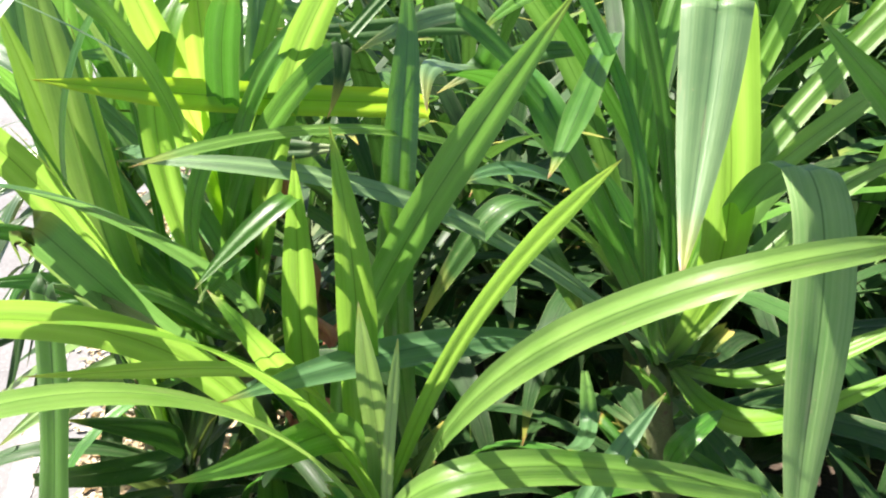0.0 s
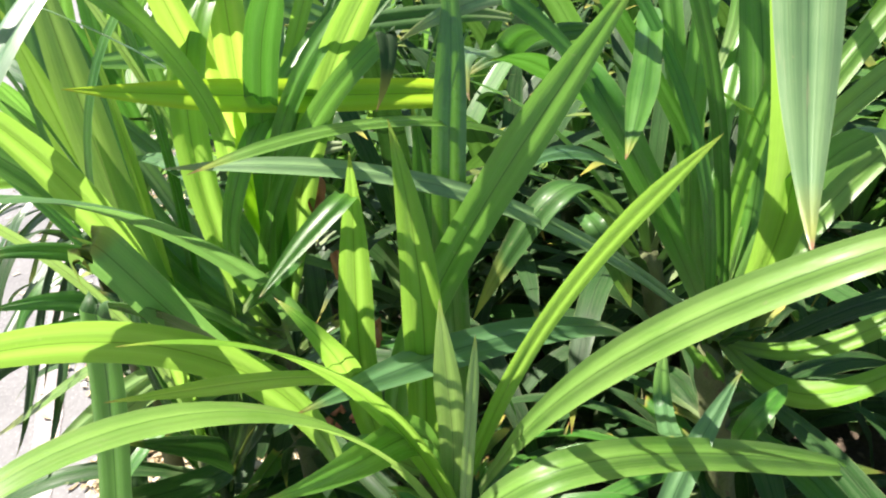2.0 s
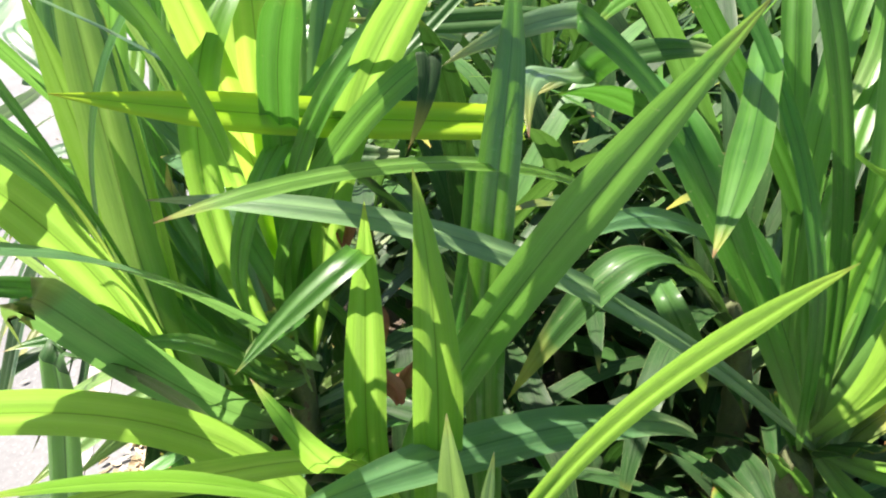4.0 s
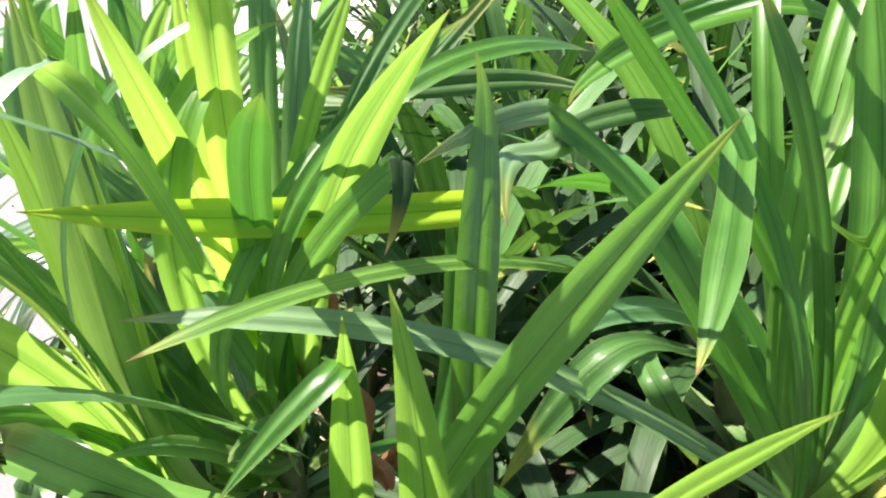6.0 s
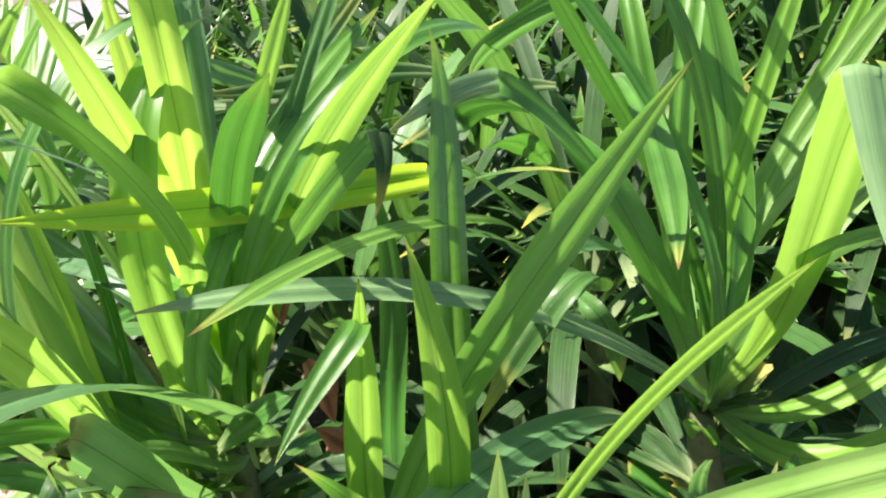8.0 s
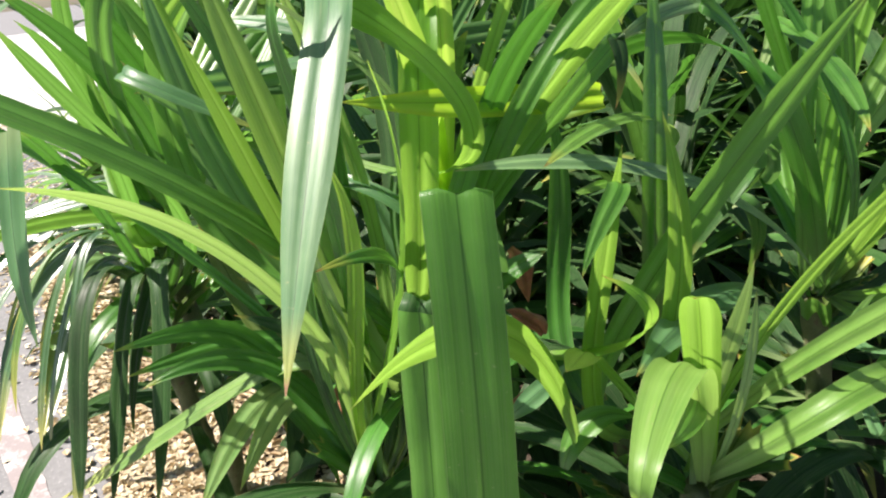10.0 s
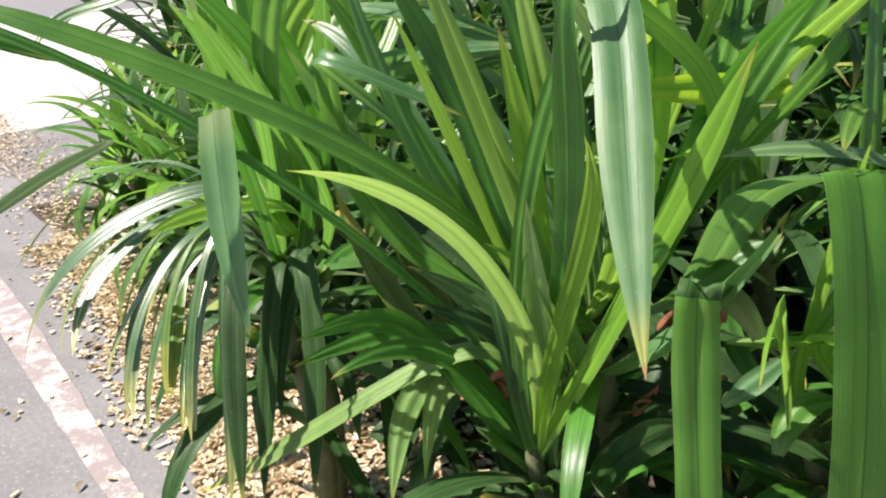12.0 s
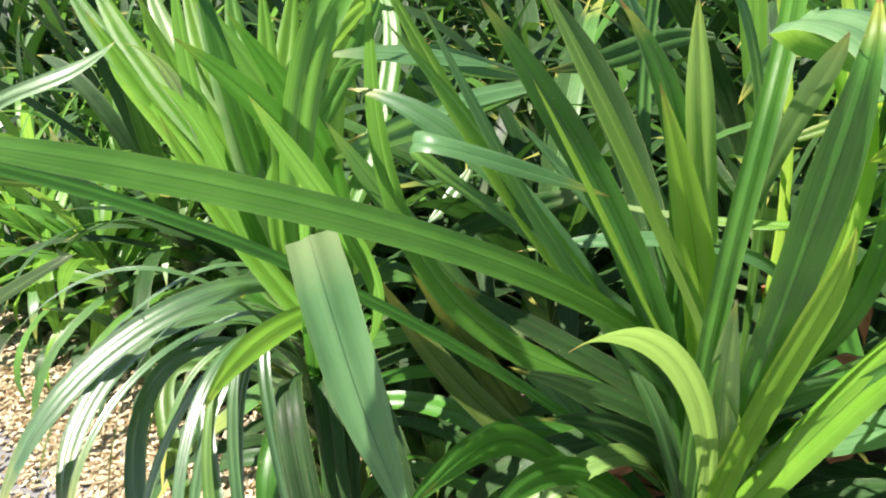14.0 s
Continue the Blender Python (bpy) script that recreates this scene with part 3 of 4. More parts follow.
leaf(plant, "bright", 0.031, (-0.827, -0.435, -0.356), (0.341, 0.922, 0.676), (0.426, 0.712, 0.771), (0.458, 0.634, 0.858), (0.373, 0.686, 0.888))
leaf(plant, "green", 0.041, (0.241, -0.764, -0.598), (0.512, 0.749, 0.567), (0.474, 0.777, 0.765), (0.500, 0.659, 0.735), (0.391, 0.553, 0.769))
leaf(plant, "bright", 0.040, (-0.431, -0.417, -0.800), (0.367, 0.795, 0.607), (0.334, 0.787, 0.781), (0.228, 0.621, 0.935), (0.131, 0.461, 0.908))
leaf(plant, "green", 0.039, (-0.319, 0.877, 0.359), (0.347, 0.781, 0.584), (0.370, 0.809, 0.629), (0.403, 0.815, 0.648), (0.447, 0.797, 0.635))
leaf(plant, "dark", 0.043, (-0.413, 0.782, 0.466), (0.096, 0.700, 0.620), (0.120, 0.930, 0.459), (0.253, 0.935, 0.542), (0.179, 0.681, 0.725))
leaf(plant, "blue", 0.029, (-0.348, 0.768, 0.538), (0.283, 0.809, 0.651), (0.311, 0.800, 0.677), (0.336, 0.791, 0.706), (0.360, 0.785, 0.736))
plant = plant_at("screw pine with broad upright and horizontal glossy leaves", 0.47, 0.88)
stem(plant, (0.47, 0.88, 0.0), (0.47, 0.88, 0.55), 0.022, 0.019)
skirt(plant, (0.47, 0.88, 0.55), 16, 72, 0.5)
dead_leaf(plant, (0.219, 1.027, 0.827), (0.249, 1.037, 0.777))
dead_leaf(plant, (0.290, 1.009, 0.921), (0.300, 1.009, 0.851))
dead_leaf(plant, (0.310, 0.992, 0.542), (0.380, 0.992, 0.572))
leaf(plant, "yellow", 0.038, (0.008, -0.305, -0.952), (0.435, 1.212, 0.941), (0.568, 1.063, 1.022), (0.440, 0.968, 1.000), (0.127, 0.802, 1.070))
leaf(plant, "bright", 0.040, (-0.855, -0.490, -0.167), (0.465, 0.878, 0.549), (0.359, 0.827, 0.593), (0.395, 0.833, 0.736), (0.428, 0.791, 0.995))
leaf(plant, "bright", 0.042, (-0.916, -0.399, -0.050), (0.460, 0.874, 0.548), (0.456, 0.786, 0.650), (0.515, 0.761, 0.814), (0.471, 0.788, 1.026))
leaf(plant, "green", 0.041, (-0.924, -0.073, 0.375), (0.459, 0.887, 0.550), (0.348, 0.915, 0.574), (0.443, 0.830, 0.799), (0.709, 0.795, 1.146))
leaf(plant, "gloss", 0.039, (-0.970, -0.241, 0.025), (0.504, 0.895, 0.557), (0.482, 0.857, 0.937), (0.528, 0.966, 1.090), (0.508, 0.942, 1.177))
leaf(plant, "green", 0.026, (0.963, -0.141, -0.231), (0.386, 0.831, 0.930), (0.457, 0.767, 0.970), (0.403, 0.779, 0.950), (0.355, 0.692, 0.884))
leaf(plant, "deep", 0.037, (-0.986, 0.092, -0.140), (0.459, 0.883, 0.548), (0.339, 1.071, 0.578), (0.454, 1.128, 0.722), (0.419, 1.117, 0.984))
plant = plant_at("screw pine with a fan of sunlit yellow-green upright leaves", 0.205, 1.06)
stem(plant, (0.205, 1.06, 0.0), (0.205, 1.06, 0.66), 0.022, 0.019)
skirt(plant, (0.205, 1.06, 0.66), 14, 67, 0.5)
leaf(plant, "blue", 0.046, (0.317, 0.048, 0.947), (0.235, 1.727, 1.009), (0.094, 1.744, 1.053), (-0.025, 1.753, 1.141), (-0.150, 1.703, 1.091))
leaf(plant, "sheen", 0.050, (-0.117, 0.262, 0.958), (0.219, 1.619, 1.009), (0.081, 1.601, 1.018), (-0.050, 1.585, 0.984), (-0.188, 1.561, 0.998))
leaf(plant, "dark", 0.044, (-0.054, 0.392, 0.918), (0.203, 1.441, 0.849), (0.091, 1.467, 0.834), (-0.016, 1.502, 0.847), (-0.105, 1.495, 0.774))
leaf(plant, "silver", 0.030, (-0.478, 0.699, 0.532), (0.082, 1.703, 0.855), (0.048, 1.698, 0.819), (0.011, 1.695, 0.788), (-0.031, 1.696, 0.764))
leaf(plant, "blue", 0.046, (-0.057, 0.148, 0.987), (0.159, 1.520, 1.038), (0.004, 1.489, 1.030), (-0.126, 1.396, 1.042), (-0.245, 1.293, 1.044))
leaf(plant, "blue", 0.054, (-0.997, 0.073, 0.012), (0.188, 1.048, 0.667), (0.374, 0.910, 0.721), (0.217, 0.792, 0.988), (0.225, 0.522, 1.039), ((0.221, 0.514, 1.073), (0.227, 0.469, 0.950), (0.216, 0.448, 0.739)), turned="green", slim=.25)
leaf(plant, "bright", 0.050, (-0.962, 0.230, -0.150), (0.082, 1.121, 0.948), (0.329, 0.772, 0.903), (0.330, 0.815, 1.063), (0.114, 0.893, 1.184), ((0.157, 0.785, 1.206), (0.108, 0.731, 1.107), (0.074, 0.527, 0.886)), turned="silver", neck=.5)
leaf(plant, "yellowgreen", 0.039, (-0.841, -0.503, -0.199), (0.205, 1.064, 0.663), (0.246, 0.991, 0.916), (0.240, 0.876, 1.091), (0.162, 0.900, 1.260))
leaf(plant, "yellowgreen", 0.033, (-0.878, -0.473, -0.071), (0.208, 1.061, 0.661), (0.253, 1.015, 0.896), (0.200, 0.961, 1.091), (0.191, 1.004, 1.260))
leaf(plant, "yellowgreen", 0.041, (-0.895, -0.447, 0.002), (0.199, 1.057, 0.666), (0.269, 0.893, 1.155), (0.282, 0.919, 1.357), (0.136, 1.188, 1.276))
leaf(plant, "blue", 0.031, (-0.919, -0.390, 0.059), (0.201, 1.057, 0.664), (0.247, 1.014, 1.112), (0.252, 1.086, 1.332), (0.136, 1.303, 1.278))
leaf(plant, "blue", 0.035, (-0.935, -0.335, 0.117), (0.207, 1.062, 0.660), (0.197, 1.138, 0.900), (0.194, 1.206, 1.115), (0.188, 1.327, 1.270))
leaf(plant, "deep", 0.037, (-0.919, -0.371, 0.136), (0.204, 1.059, 0.661), (0.264, 0.970, 0.905), (0.291, 0.880, 1.088), (0.382, 0.802, 1.167), slim=.4)
leaf(plant, "bright", 0.040, (-0.877, -0.307, 0.369), (0.204, 1.064, 0.663), (0.281, 1.032, 0.894), (0.345, 0.903, 1.061), (0.523, 0.817, 1.216))
leaf(plant, "bright", 0.020, (-0.907, -0.343, 0.243), (0.206, 1.060, 0.662), (0.236, 0.974, 0.955), (0.333, 0.971, 1.117), (0.381, 1.011, 1.246))
leaf(plant, "sheen", 0.019, (-0.943, -0.070, 0.327), (0.194, 1.052, 0.668), (0.314, 0.863, 1.086), (0.472, 0.988, 1.262), (0.368, 1.398, 1.244))
leaf(plant, "sheen", 0.024, (-0.932, 0.026, 0.362), (0.199, 1.059, 0.663), (0.096, 1.162, 0.871), (0.232, 1.330, 1.006), (0.437, 1.543, 1.241))
leaf(plant, "green", 0.026, (-0.956, -0.149, 0.252), (0.199, 1.058, 0.663), (0.235, 0.898, 0.876), (0.385, 0.835, 1.049), (0.454, 0.894, 1.093), ((0.445, 0.894, 1.104), (0.469, 0.881, 1.084), (0.441, 0.859, 1.019)), turned="dark")
leaf(plant, "fresh", 0.052, (-0.625, -0.729, -0.278), (0.199, 1.052, 0.655), (0.126, 0.869, 0.566), (0.096, 0.904, 0.770), (-0.053, 1.039, 1.256))
leaf(plant, "green", 0.046, (-0.702, -0.691, -0.174), (0.200, 1.058, 0.658), (-0.155, 1.159, 0.715), (-0.246, 1.272, 0.912), (-0.157, 1.266, 1.273))
leaf(plant, "bright", 0.039, (-0.649, -0.720, -0.244), (0.202, 1.057, 0.659), (-0.012, 1.008, 0.784), (-0.091, 1.088, 0.988), (-0.172, 1.184, 1.279))
leaf(plant, "blue", 0.027, (-0.486, -0.753, -0.444), (0.187, 1.096, 0.673), (-0.060, 1.335, 0.987), (-0.408, 1.019, 1.247), (0.005, 1.016, 1.009))
leaf(plant, "blue", 0.027, (-0.555, -0.776, -0.299), (0.213, 1.059, 0.664), (0.264, 0.905, 0.869), (0.170, 0.966, 0.972), (-0.055, 1.156, 0.909))
leaf(plant, "blue", 0.035, (-0.538, -0.779, -0.321), (0.200, 1.053, 0.654), (0.103, 1.042, 0.734), (0.022, 1.057, 0.833), (-0.032, 1.096, 0.939))
leaf(plant, "blue", 0.037, (-0.854, -0.516, -0.072), (0.208, 1.062, 0.660), (0.154, 1.149, 0.793), (0.094, 1.235, 0.924), (0.024, 1.313, 1.046))
leaf(plant, "green", 0.035, (-0.957, -0.202, 0.209), (0.183, 1.055, 0.669), (0.209, 1.161, 0.808), (0.194, 1.223, 0.908), (0.203, 1.278, 0.974))
leaf(plant, "blue", 0.030, (0.646, -0.490, -0.585), (0.207, 1.051, 0.646), (0.202, 0.966, 0.649), (0.181, 0.930, 0.786), (0.170, 0.775, 0.836))
leaf(plant, "green", 0.029, (0.048, -0.858, -0.512), (0.204, 1.054, 0.653), (0.173, 0.959, 0.647), (0.128, 0.969, 0.776), (0.002, 0.913, 0.869))
leaf(plant, "bright", 0.047, (-0.989, 0.068, 0.135), (0.178, 1.053, 0.664), (0.217, 0.819, 0.960), (0.207, 0.849, 1.183), (0.255, 1.102, 1.200))
leaf(plant, "green", 0.031, (-0.887, 0.300, 0.352), (0.209, 1.052, 0.658), (0.203, 0.804, 0.863), (0.274, 0.842, 1.050), (0.452, 1.143, 1.191))
leaf(plant, "green", 0.029, (-0.786, 0.458, 0.415), (0.229, 1.019, 0.645), (0.270, 0.818, 1.086), (0.480, 0.840, 1.232), (0.583, 1.174, 1.144))
leaf(plant, "blue", 0.038, (-0.564, -0.787, -0.250), (0.203, 1.056, 0.658), (0.020, 0.952, 0.729), (-0.078, 0.992, 0.926), (-0.145, 1.122, 1.235))
leaf(plant, "bright", 0.040, (-0.459, -0.816, -0.350), (0.201, 1.055, 0.657), (0.049, 0.916, 0.697), (0.024, 0.972, 0.873), (-0.081, 0.999, 1.155))
leaf(plant, "green", 0.033, (-0.558, -0.766, -0.317), (0.199, 1.054, 0.658), (-0.026, 0.970, 0.803), (-0.058, 1.078, 1.020), (-0.191, 1.103, 1.223))
torn_leaf(plant, "blue", 0.040, (-0.525, -0.632, -0.570), ((0.179, 1.007, 0.593), (0.255, 0.705, 0.830), (0.245, 0.612, 1.022), (0.238, 0.641, 0.945)))
plant = plant_at("screw pine with upright leaves and folded hanging ones", 0.83, 1.055)
stem(plant, (0.83, 1.055, 0.0), (0.83, 1.055, 0.64), 0.022, 0.019)
skirt(plant, (0.83, 1.055, 0.64), 18, 68, 0.5)
leaf(plant, "green", 0.042, (-0.277, 0.719, 0.637), (0.862, 1.360, 0.961), (1.016, 1.428, 1.311), (0.558, 1.337, 1.138), (0.554, 1.203, 1.080))
leaf(plant, "bright", 0.053, (-0.993, 0.090, 0.070), (0.818, 1.065, 0.639), (0.909, 0.965, 0.816), (0.863, 0.900, 0.995), (0.818, 0.735, 1.147), ((0.814, 0.695, 1.080), (0.803, 0.646, 1.007), (0.792, 0.571, 0.970)), turned="silver")
leaf(plant, "blue", 0.046, (-0.996, -0.024, 0.088), (0.819, 1.048, 0.651), (0.894, 1.055, 0.825), (0.876, 0.901, 0.955), (0.898, 0.752, 1.009), ((0.922, 0.658, 0.983), (0.889, 0.639, 0.809), (0.894, 0.588, 0.718)), turned="pale")
leaf(plant, "sheen", 0.044, (-0.172, 0.476, 0.863), (0.528, 1.521, 1.052), (0.395, 1.495, 1.094), (0.264, 1.446, 1.049), (0.126, 1.413, 1.077))
leaf(plant, "sheen", 0.044, (-0.409, 0.629, 0.661), (0.707, 1.451, 1.024), (0.609, 1.431, 1.048), (0.523, 1.394, 1.016), (0.443, 1.353, 0.968))
leaf(plant, "silver", 0.028, (0.134, -0.868, -0.478), (0.833, 1.046, 0.649), (0.687, 0.904, 0.845), (0.527, 0.899, 0.969), (0.240, 0.766, 0.991))
leaf(plant, "fresh", 0.019, (0.753, -0.498, -0.430), (0.587, 1.218, 0.853), (0.634, 1.002, 0.928), (0.501, 0.949, 1.043), (0.318, 0.678, 1.008))
leaf(plant, "blue", 0.020, (0.998, -0.044, 0.037), (0.726, 0.779, 0.781), (0.732, 0.868, 0.674), (0.736, 0.806, 0.668), (0.720, 0.641, 0.781), slim=.3)
leaf(plant, "blue", 0.026, (-0.853, 0.331, 0.403), (0.765, 0.847, 0.623), (0.705, 0.656, 0.577), (0.695, 0.670, 0.659), (0.810, 0.819, 0.740))
leaf(plant, "deep", 0.029, (-0.701, 0.650, 0.292), (0.825, 0.899, 0.588), (0.828, 0.847, 0.658), (0.853, 0.858, 0.677), (0.888, 0.938, 0.652))
leaf(plant, "deep", 0.022, (-0.352, 0.154, 0.923), (0.832, 1.059, 0.653), (0.750, 1.013, 0.922), (0.636, 0.919, 1.089), (0.568, 0.932, 1.123), ((0.584, 0.966, 1.117), (0.535, 0.964, 1.130), (0.453, 0.926, 1.080)), turned="silver")
leaf(plant, "deep", 0.042, (-0.896, 0.033, 0.443), (0.824, 1.051, 0.653), (0.682, 0.866, 1.034), (0.627, 0.918, 1.137), (0.540, 1.286, 1.020), ((0.518, 1.142, 1.022), (0.496, 1.059, 1.095), (0.521, 0.982, 1.003)), turned="silver")
leaf(plant, "deep", 0.014, (-0.953, 0.027, -0.302), (0.815, 1.040, 0.650), (0.765, 0.844, 0.844), (0.847, 0.964, 0.945), (0.626, 1.066, 1.249))
leaf(plant, "green", 0.030, (0.991, -0.125, 0.051), (0.741, 1.211, 1.071), (0.733, 1.072, 1.097), (0.723, 0.876, 1.046), (0.688, 0.758, 0.985), slim=.8)
leaf(plant, "deep", 0.020, (-0.931, 0.154, -0.332), (0.834, 1.057, 0.652), (0.855, 1.106, 0.846), (0.737, 1.061, 1.010), (0.605, 0.928, 1.236))
leaf(plant, "deep", 0.018, (-0.962, 0.229, -0.148), (0.830, 1.056, 0.651), (0.824, 0.999, 0.912), (0.788, 0.947, 1.106), (0.728, 0.992, 1.220))
leaf(plant, "green", 0.030, (-0.967, 0.254, -0.002), (0.804, 1.061, 0.653), (0.734, 1.038, 1.111), (0.877, 1.128, 1.328), (0.913, 1.481, 1.233))
leaf(plant, "green", 0.028, (-0.986, 0.108, -0.129), (0.824, 1.055, 0.653), (0.735, 1.080, 1.106), (0.758, 1.210, 1.320), (0.797, 1.512, 1.236))
leaf(plant, "green", 0.031, (-0.970, 0.242, 0.037), (0.828, 1.055, 0.650), (0.813, 1.205, 0.795), (0.872, 1.341, 0.949), (0.951, 1.479, 1.122))
leaf(plant, "fresh", 0.034, (-0.742, 0.527, 0.413), (0.827, 1.056, 0.652), (0.826, 1.140, 0.810), (0.966, 1.181, 0.914), (1.170, 1.219, 1.059))
leaf(plant, "deep", 0.022, (-0.758, 0.462, 0.461), (0.539, 1.389, 1.062), (0.649, 1.003, 1.276), (1.008, 1.000, 1.173), (0.682, 1.478, 1.208))
leaf(plant, "bright", 0.016, (0.446, -0.701, -0.557), (0.920, 1.282, 0.931), (0.882, 1.140, 0.914), (0.853, 1.092, 0.952), (0.797, 1.151, 0.996))
leaf(plant, "blue", 0.041, (0.702, -0.533, -0.473), (0.778, 1.241, 0.779), (0.759, 1.030, 0.841), (0.652, 0.967, 0.988), (0.586, 0.834, 0.953))
leaf(plant, "deep", 0.032, (-0.842, 0.097, -0.531), (0.669, 1.324, 0.927), (0.621, 1.134, 1.005), (0.593, 0.998, 1.062), (0.546, 0.940, 1.052))
leaf(plant, "sheen", 0.042, (0.836, -0.493, -0.242), (0.718, 1.259, 0.737), (0.655, 0.884, 0.913), (0.653, 0.908, 1.005), (0.516, 0.911, 0.749))
leaf(plant, "sheen", 0.028, (0.958, 0.225, 0.179), (0.668, 1.203, 0.760), (0.624, 0.968, 0.883), (0.680, 0.909, 0.882), (0.713, 1.069, 0.689))
leaf(plant, "dark", 0.028, (-0.776, 0.563, 0.284), (0.828, 1.056, 0.650), (0.802, 1.085, 0.691), (0.841, 1.099, 0.730), (0.921, 1.114, 0.786))
leaf(plant, "deep", 0.036, (-0.957, 0.288, 0.032), (0.852, 1.049, 0.649), (0.906, 1.192, 0.723), (0.922, 1.237, 0.814), (0.896, 1.166, 0.923))
leaf(plant, "dark", 0.042, (0.697, 0.472, 0.540), (0.785, 1.271, 0.732), (0.809, 1.556, 0.821), (0.851, 1.562, 0.670), (0.876, 1.261, 0.624))
leaf(plant, "bright", 0.029, (-0.943, 0.243, 0.229), (0.827, 1.056, 0.651), (0.825, 1.124, 0.836), (0.925, 1.176, 1.014), (1.014, 1.236, 1.229))
leaf(plant, "green", 0.060, (-0.993, 0.115, 0.022), (0.830, 1.055, 0.651), (0.912, 1.142, 0.851), (0.901, 1.233, 1.047), (0.875, 1.323, 1.266))
leaf(plant, "deep", 0.034, (-0.639, 0.458, -0.618), (1.045, 0.753, 0.956), (1.000, 0.758, 1.015), (0.947, 0.764, 1.067), (0.896, 0.770, 1.122))
leaf(plant, "bright", 0.035, (-0.029, 0.907, 0.421), (0.831, 1.053, 0.648), (0.937, 1.003, 0.621), (1.008, 1.013, 0.692), (1.119, 1.010, 0.761))
leaf(plant, "bright", 0.043, (0.341, 0.834, 0.434), (0.831, 1.053, 0.647), (0.909, 0.937, 0.576), (0.956, 0.915, 0.650), (1.079, 0.893, 0.760))
leaf(plant, "fresh", 0.037, (-0.601, 0.675, 0.428), (0.832, 1.055, 0.650), (0.956, 1.113, 0.807), (1.044, 1.163, 0.913), (1.158, 1.174, 0.919))
leaf(plant, "bright", 0.031, (-0.896, 0.361, 0.259), (0.824, 1.056, 0.651), (0.829, 1.108, 0.715), (0.893, 1.171, 0.813), (0.979, 1.243, 0.926))
leaf(plant, "deep", 0.030, (-0.921, -0.245, -0.301), (0.827, 1.055, 0.650), (0.800, 1.105, 0.751), (0.784, 1.144, 0.833), (0.713, 1.174, 0.901))
leaf(plant, "fresh", 0.036, (-0.814, 0.444, 0.375), (0.826, 1.056, 0.651), (0.849, 1.143, 0.834), (0.991, 1.203, 0.994), (1.182, 1.260, 1.182))
leaf(plant, "bright", 0.027, (-0.851, 0.407, 0.333), (0.820, 1.058, 0.655), (0.822, 1.162, 0.829), (1.024, 1.221, 0.956), (1.165, 1.319, 1.215))
plant = plant_at("screw pine with narrow leaves drooping over the litter", -0.33, 1.42)
stem(plant, (-0.33, 1.42, 0.0), (-0.33, 1.42, 0.6), 0.022, 0.019)
skirt(plant, (-0.33, 1.42, 0.6), 7, 70, 0.5)
leaf(plant, "shine", 0.017, (0.825, -0.565, 0.000), (-0.327, 1.415, 0.636), (-0.370, 1.415, 0.902), (-0.563, 1.254, 0.699), (-0.555, 1.145, 0.500))
leaf(plant, "shine", 0.019, (0.825, -0.565, 0.000), (-0.327, 1.415, 0.636), (-0.375, 1.410, 0.954), (-0.577, 1.205, 0.742), (-0.555, 1.083, 0.571))
leaf(plant, "yellowtip", 0.017, (0.825, -0.566, 0.000), (-0.322, 1.412, 0.614), (-0.368, 1.427, 0.920), (-0.529, 1.262, 0.793), (-0.509, 1.139, 0.557))
leaf(plant, "shine", 0.014, (0.867, -0.498, 0.000), (-0.323, 1.410, 0.607), (-0.398, 1.436, 0.948), (-0.490, 1.271, 0.628), (-0.488, 1.164, 0.462))
leaf(plant, "shine", 0.017, (0.867, -0.498, 0.000), (-0.323, 1.410, 0.607), (-0.406, 1.433, 0.997), (-0.494, 1.246, 0.663), (-0.484, 1.130, 0.482))
leaf(plant, "shine", 0.016, (0.670, -0.743, 0.000), (-0.325, 1.426, 0.642), (-0.387, 1.394, 0.921), (-0.609, 1.276, 0.688), (-0.607, 1.172, 0.602))
leaf(plant, "shine", 0.014, (-0.132, -0.991, 0.000), (-0.320, 1.420, 0.615), (-0.394, 1.499, 0.923), (-0.667, 1.675, 0.964), (-0.881, 1.527, 0.685))
leaf(plant, "shine", 0.019, (0.579, -0.815, 0.000), (-0.342, 1.431, 0.599), (-0.308, 1.444, 0.935), (-0.678, 1.293, 0.837), (-0.679, 1.191, 0.645))
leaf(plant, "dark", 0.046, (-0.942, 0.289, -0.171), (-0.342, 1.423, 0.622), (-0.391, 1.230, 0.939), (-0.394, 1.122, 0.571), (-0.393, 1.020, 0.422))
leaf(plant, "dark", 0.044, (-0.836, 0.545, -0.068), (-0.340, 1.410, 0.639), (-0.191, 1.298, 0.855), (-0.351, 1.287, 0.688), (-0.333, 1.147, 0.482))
leaf(plant, "shine", 0.019, (0.966, -0.257, 0.000), (-0.319, 1.431, 0.622), (-0.430, 1.351, 1.078), (-0.402, 1.142, 0.510), (-0.420, 1.049, 0.406))
leaf(plant, "shine", 0.019, (-0.134, -0.991, 0.000), (-0.339, 1.426, 0.622), (-0.220, 1.623, 0.997), (-0.694, 1.521, 0.843), (-0.782, 1.486, 0.579))
leaf(plant, "shine", 0.017, (-0.136, -0.991, 0.000), (-0.338, 1.420, 0.609), (-0.248, 1.501, 0.808), (-0.580, 1.607, 0.918), (-0.693, 1.469, 0.520))
leaf(plant, "shine", 0.015, (-0.230, -0.973, 0.000), (-0.316, 1.428, 0.641), (-0.283, 1.485, 0.776), (-0.514, 1.601, 0.753), (-0.589, 1.515, 0.367))
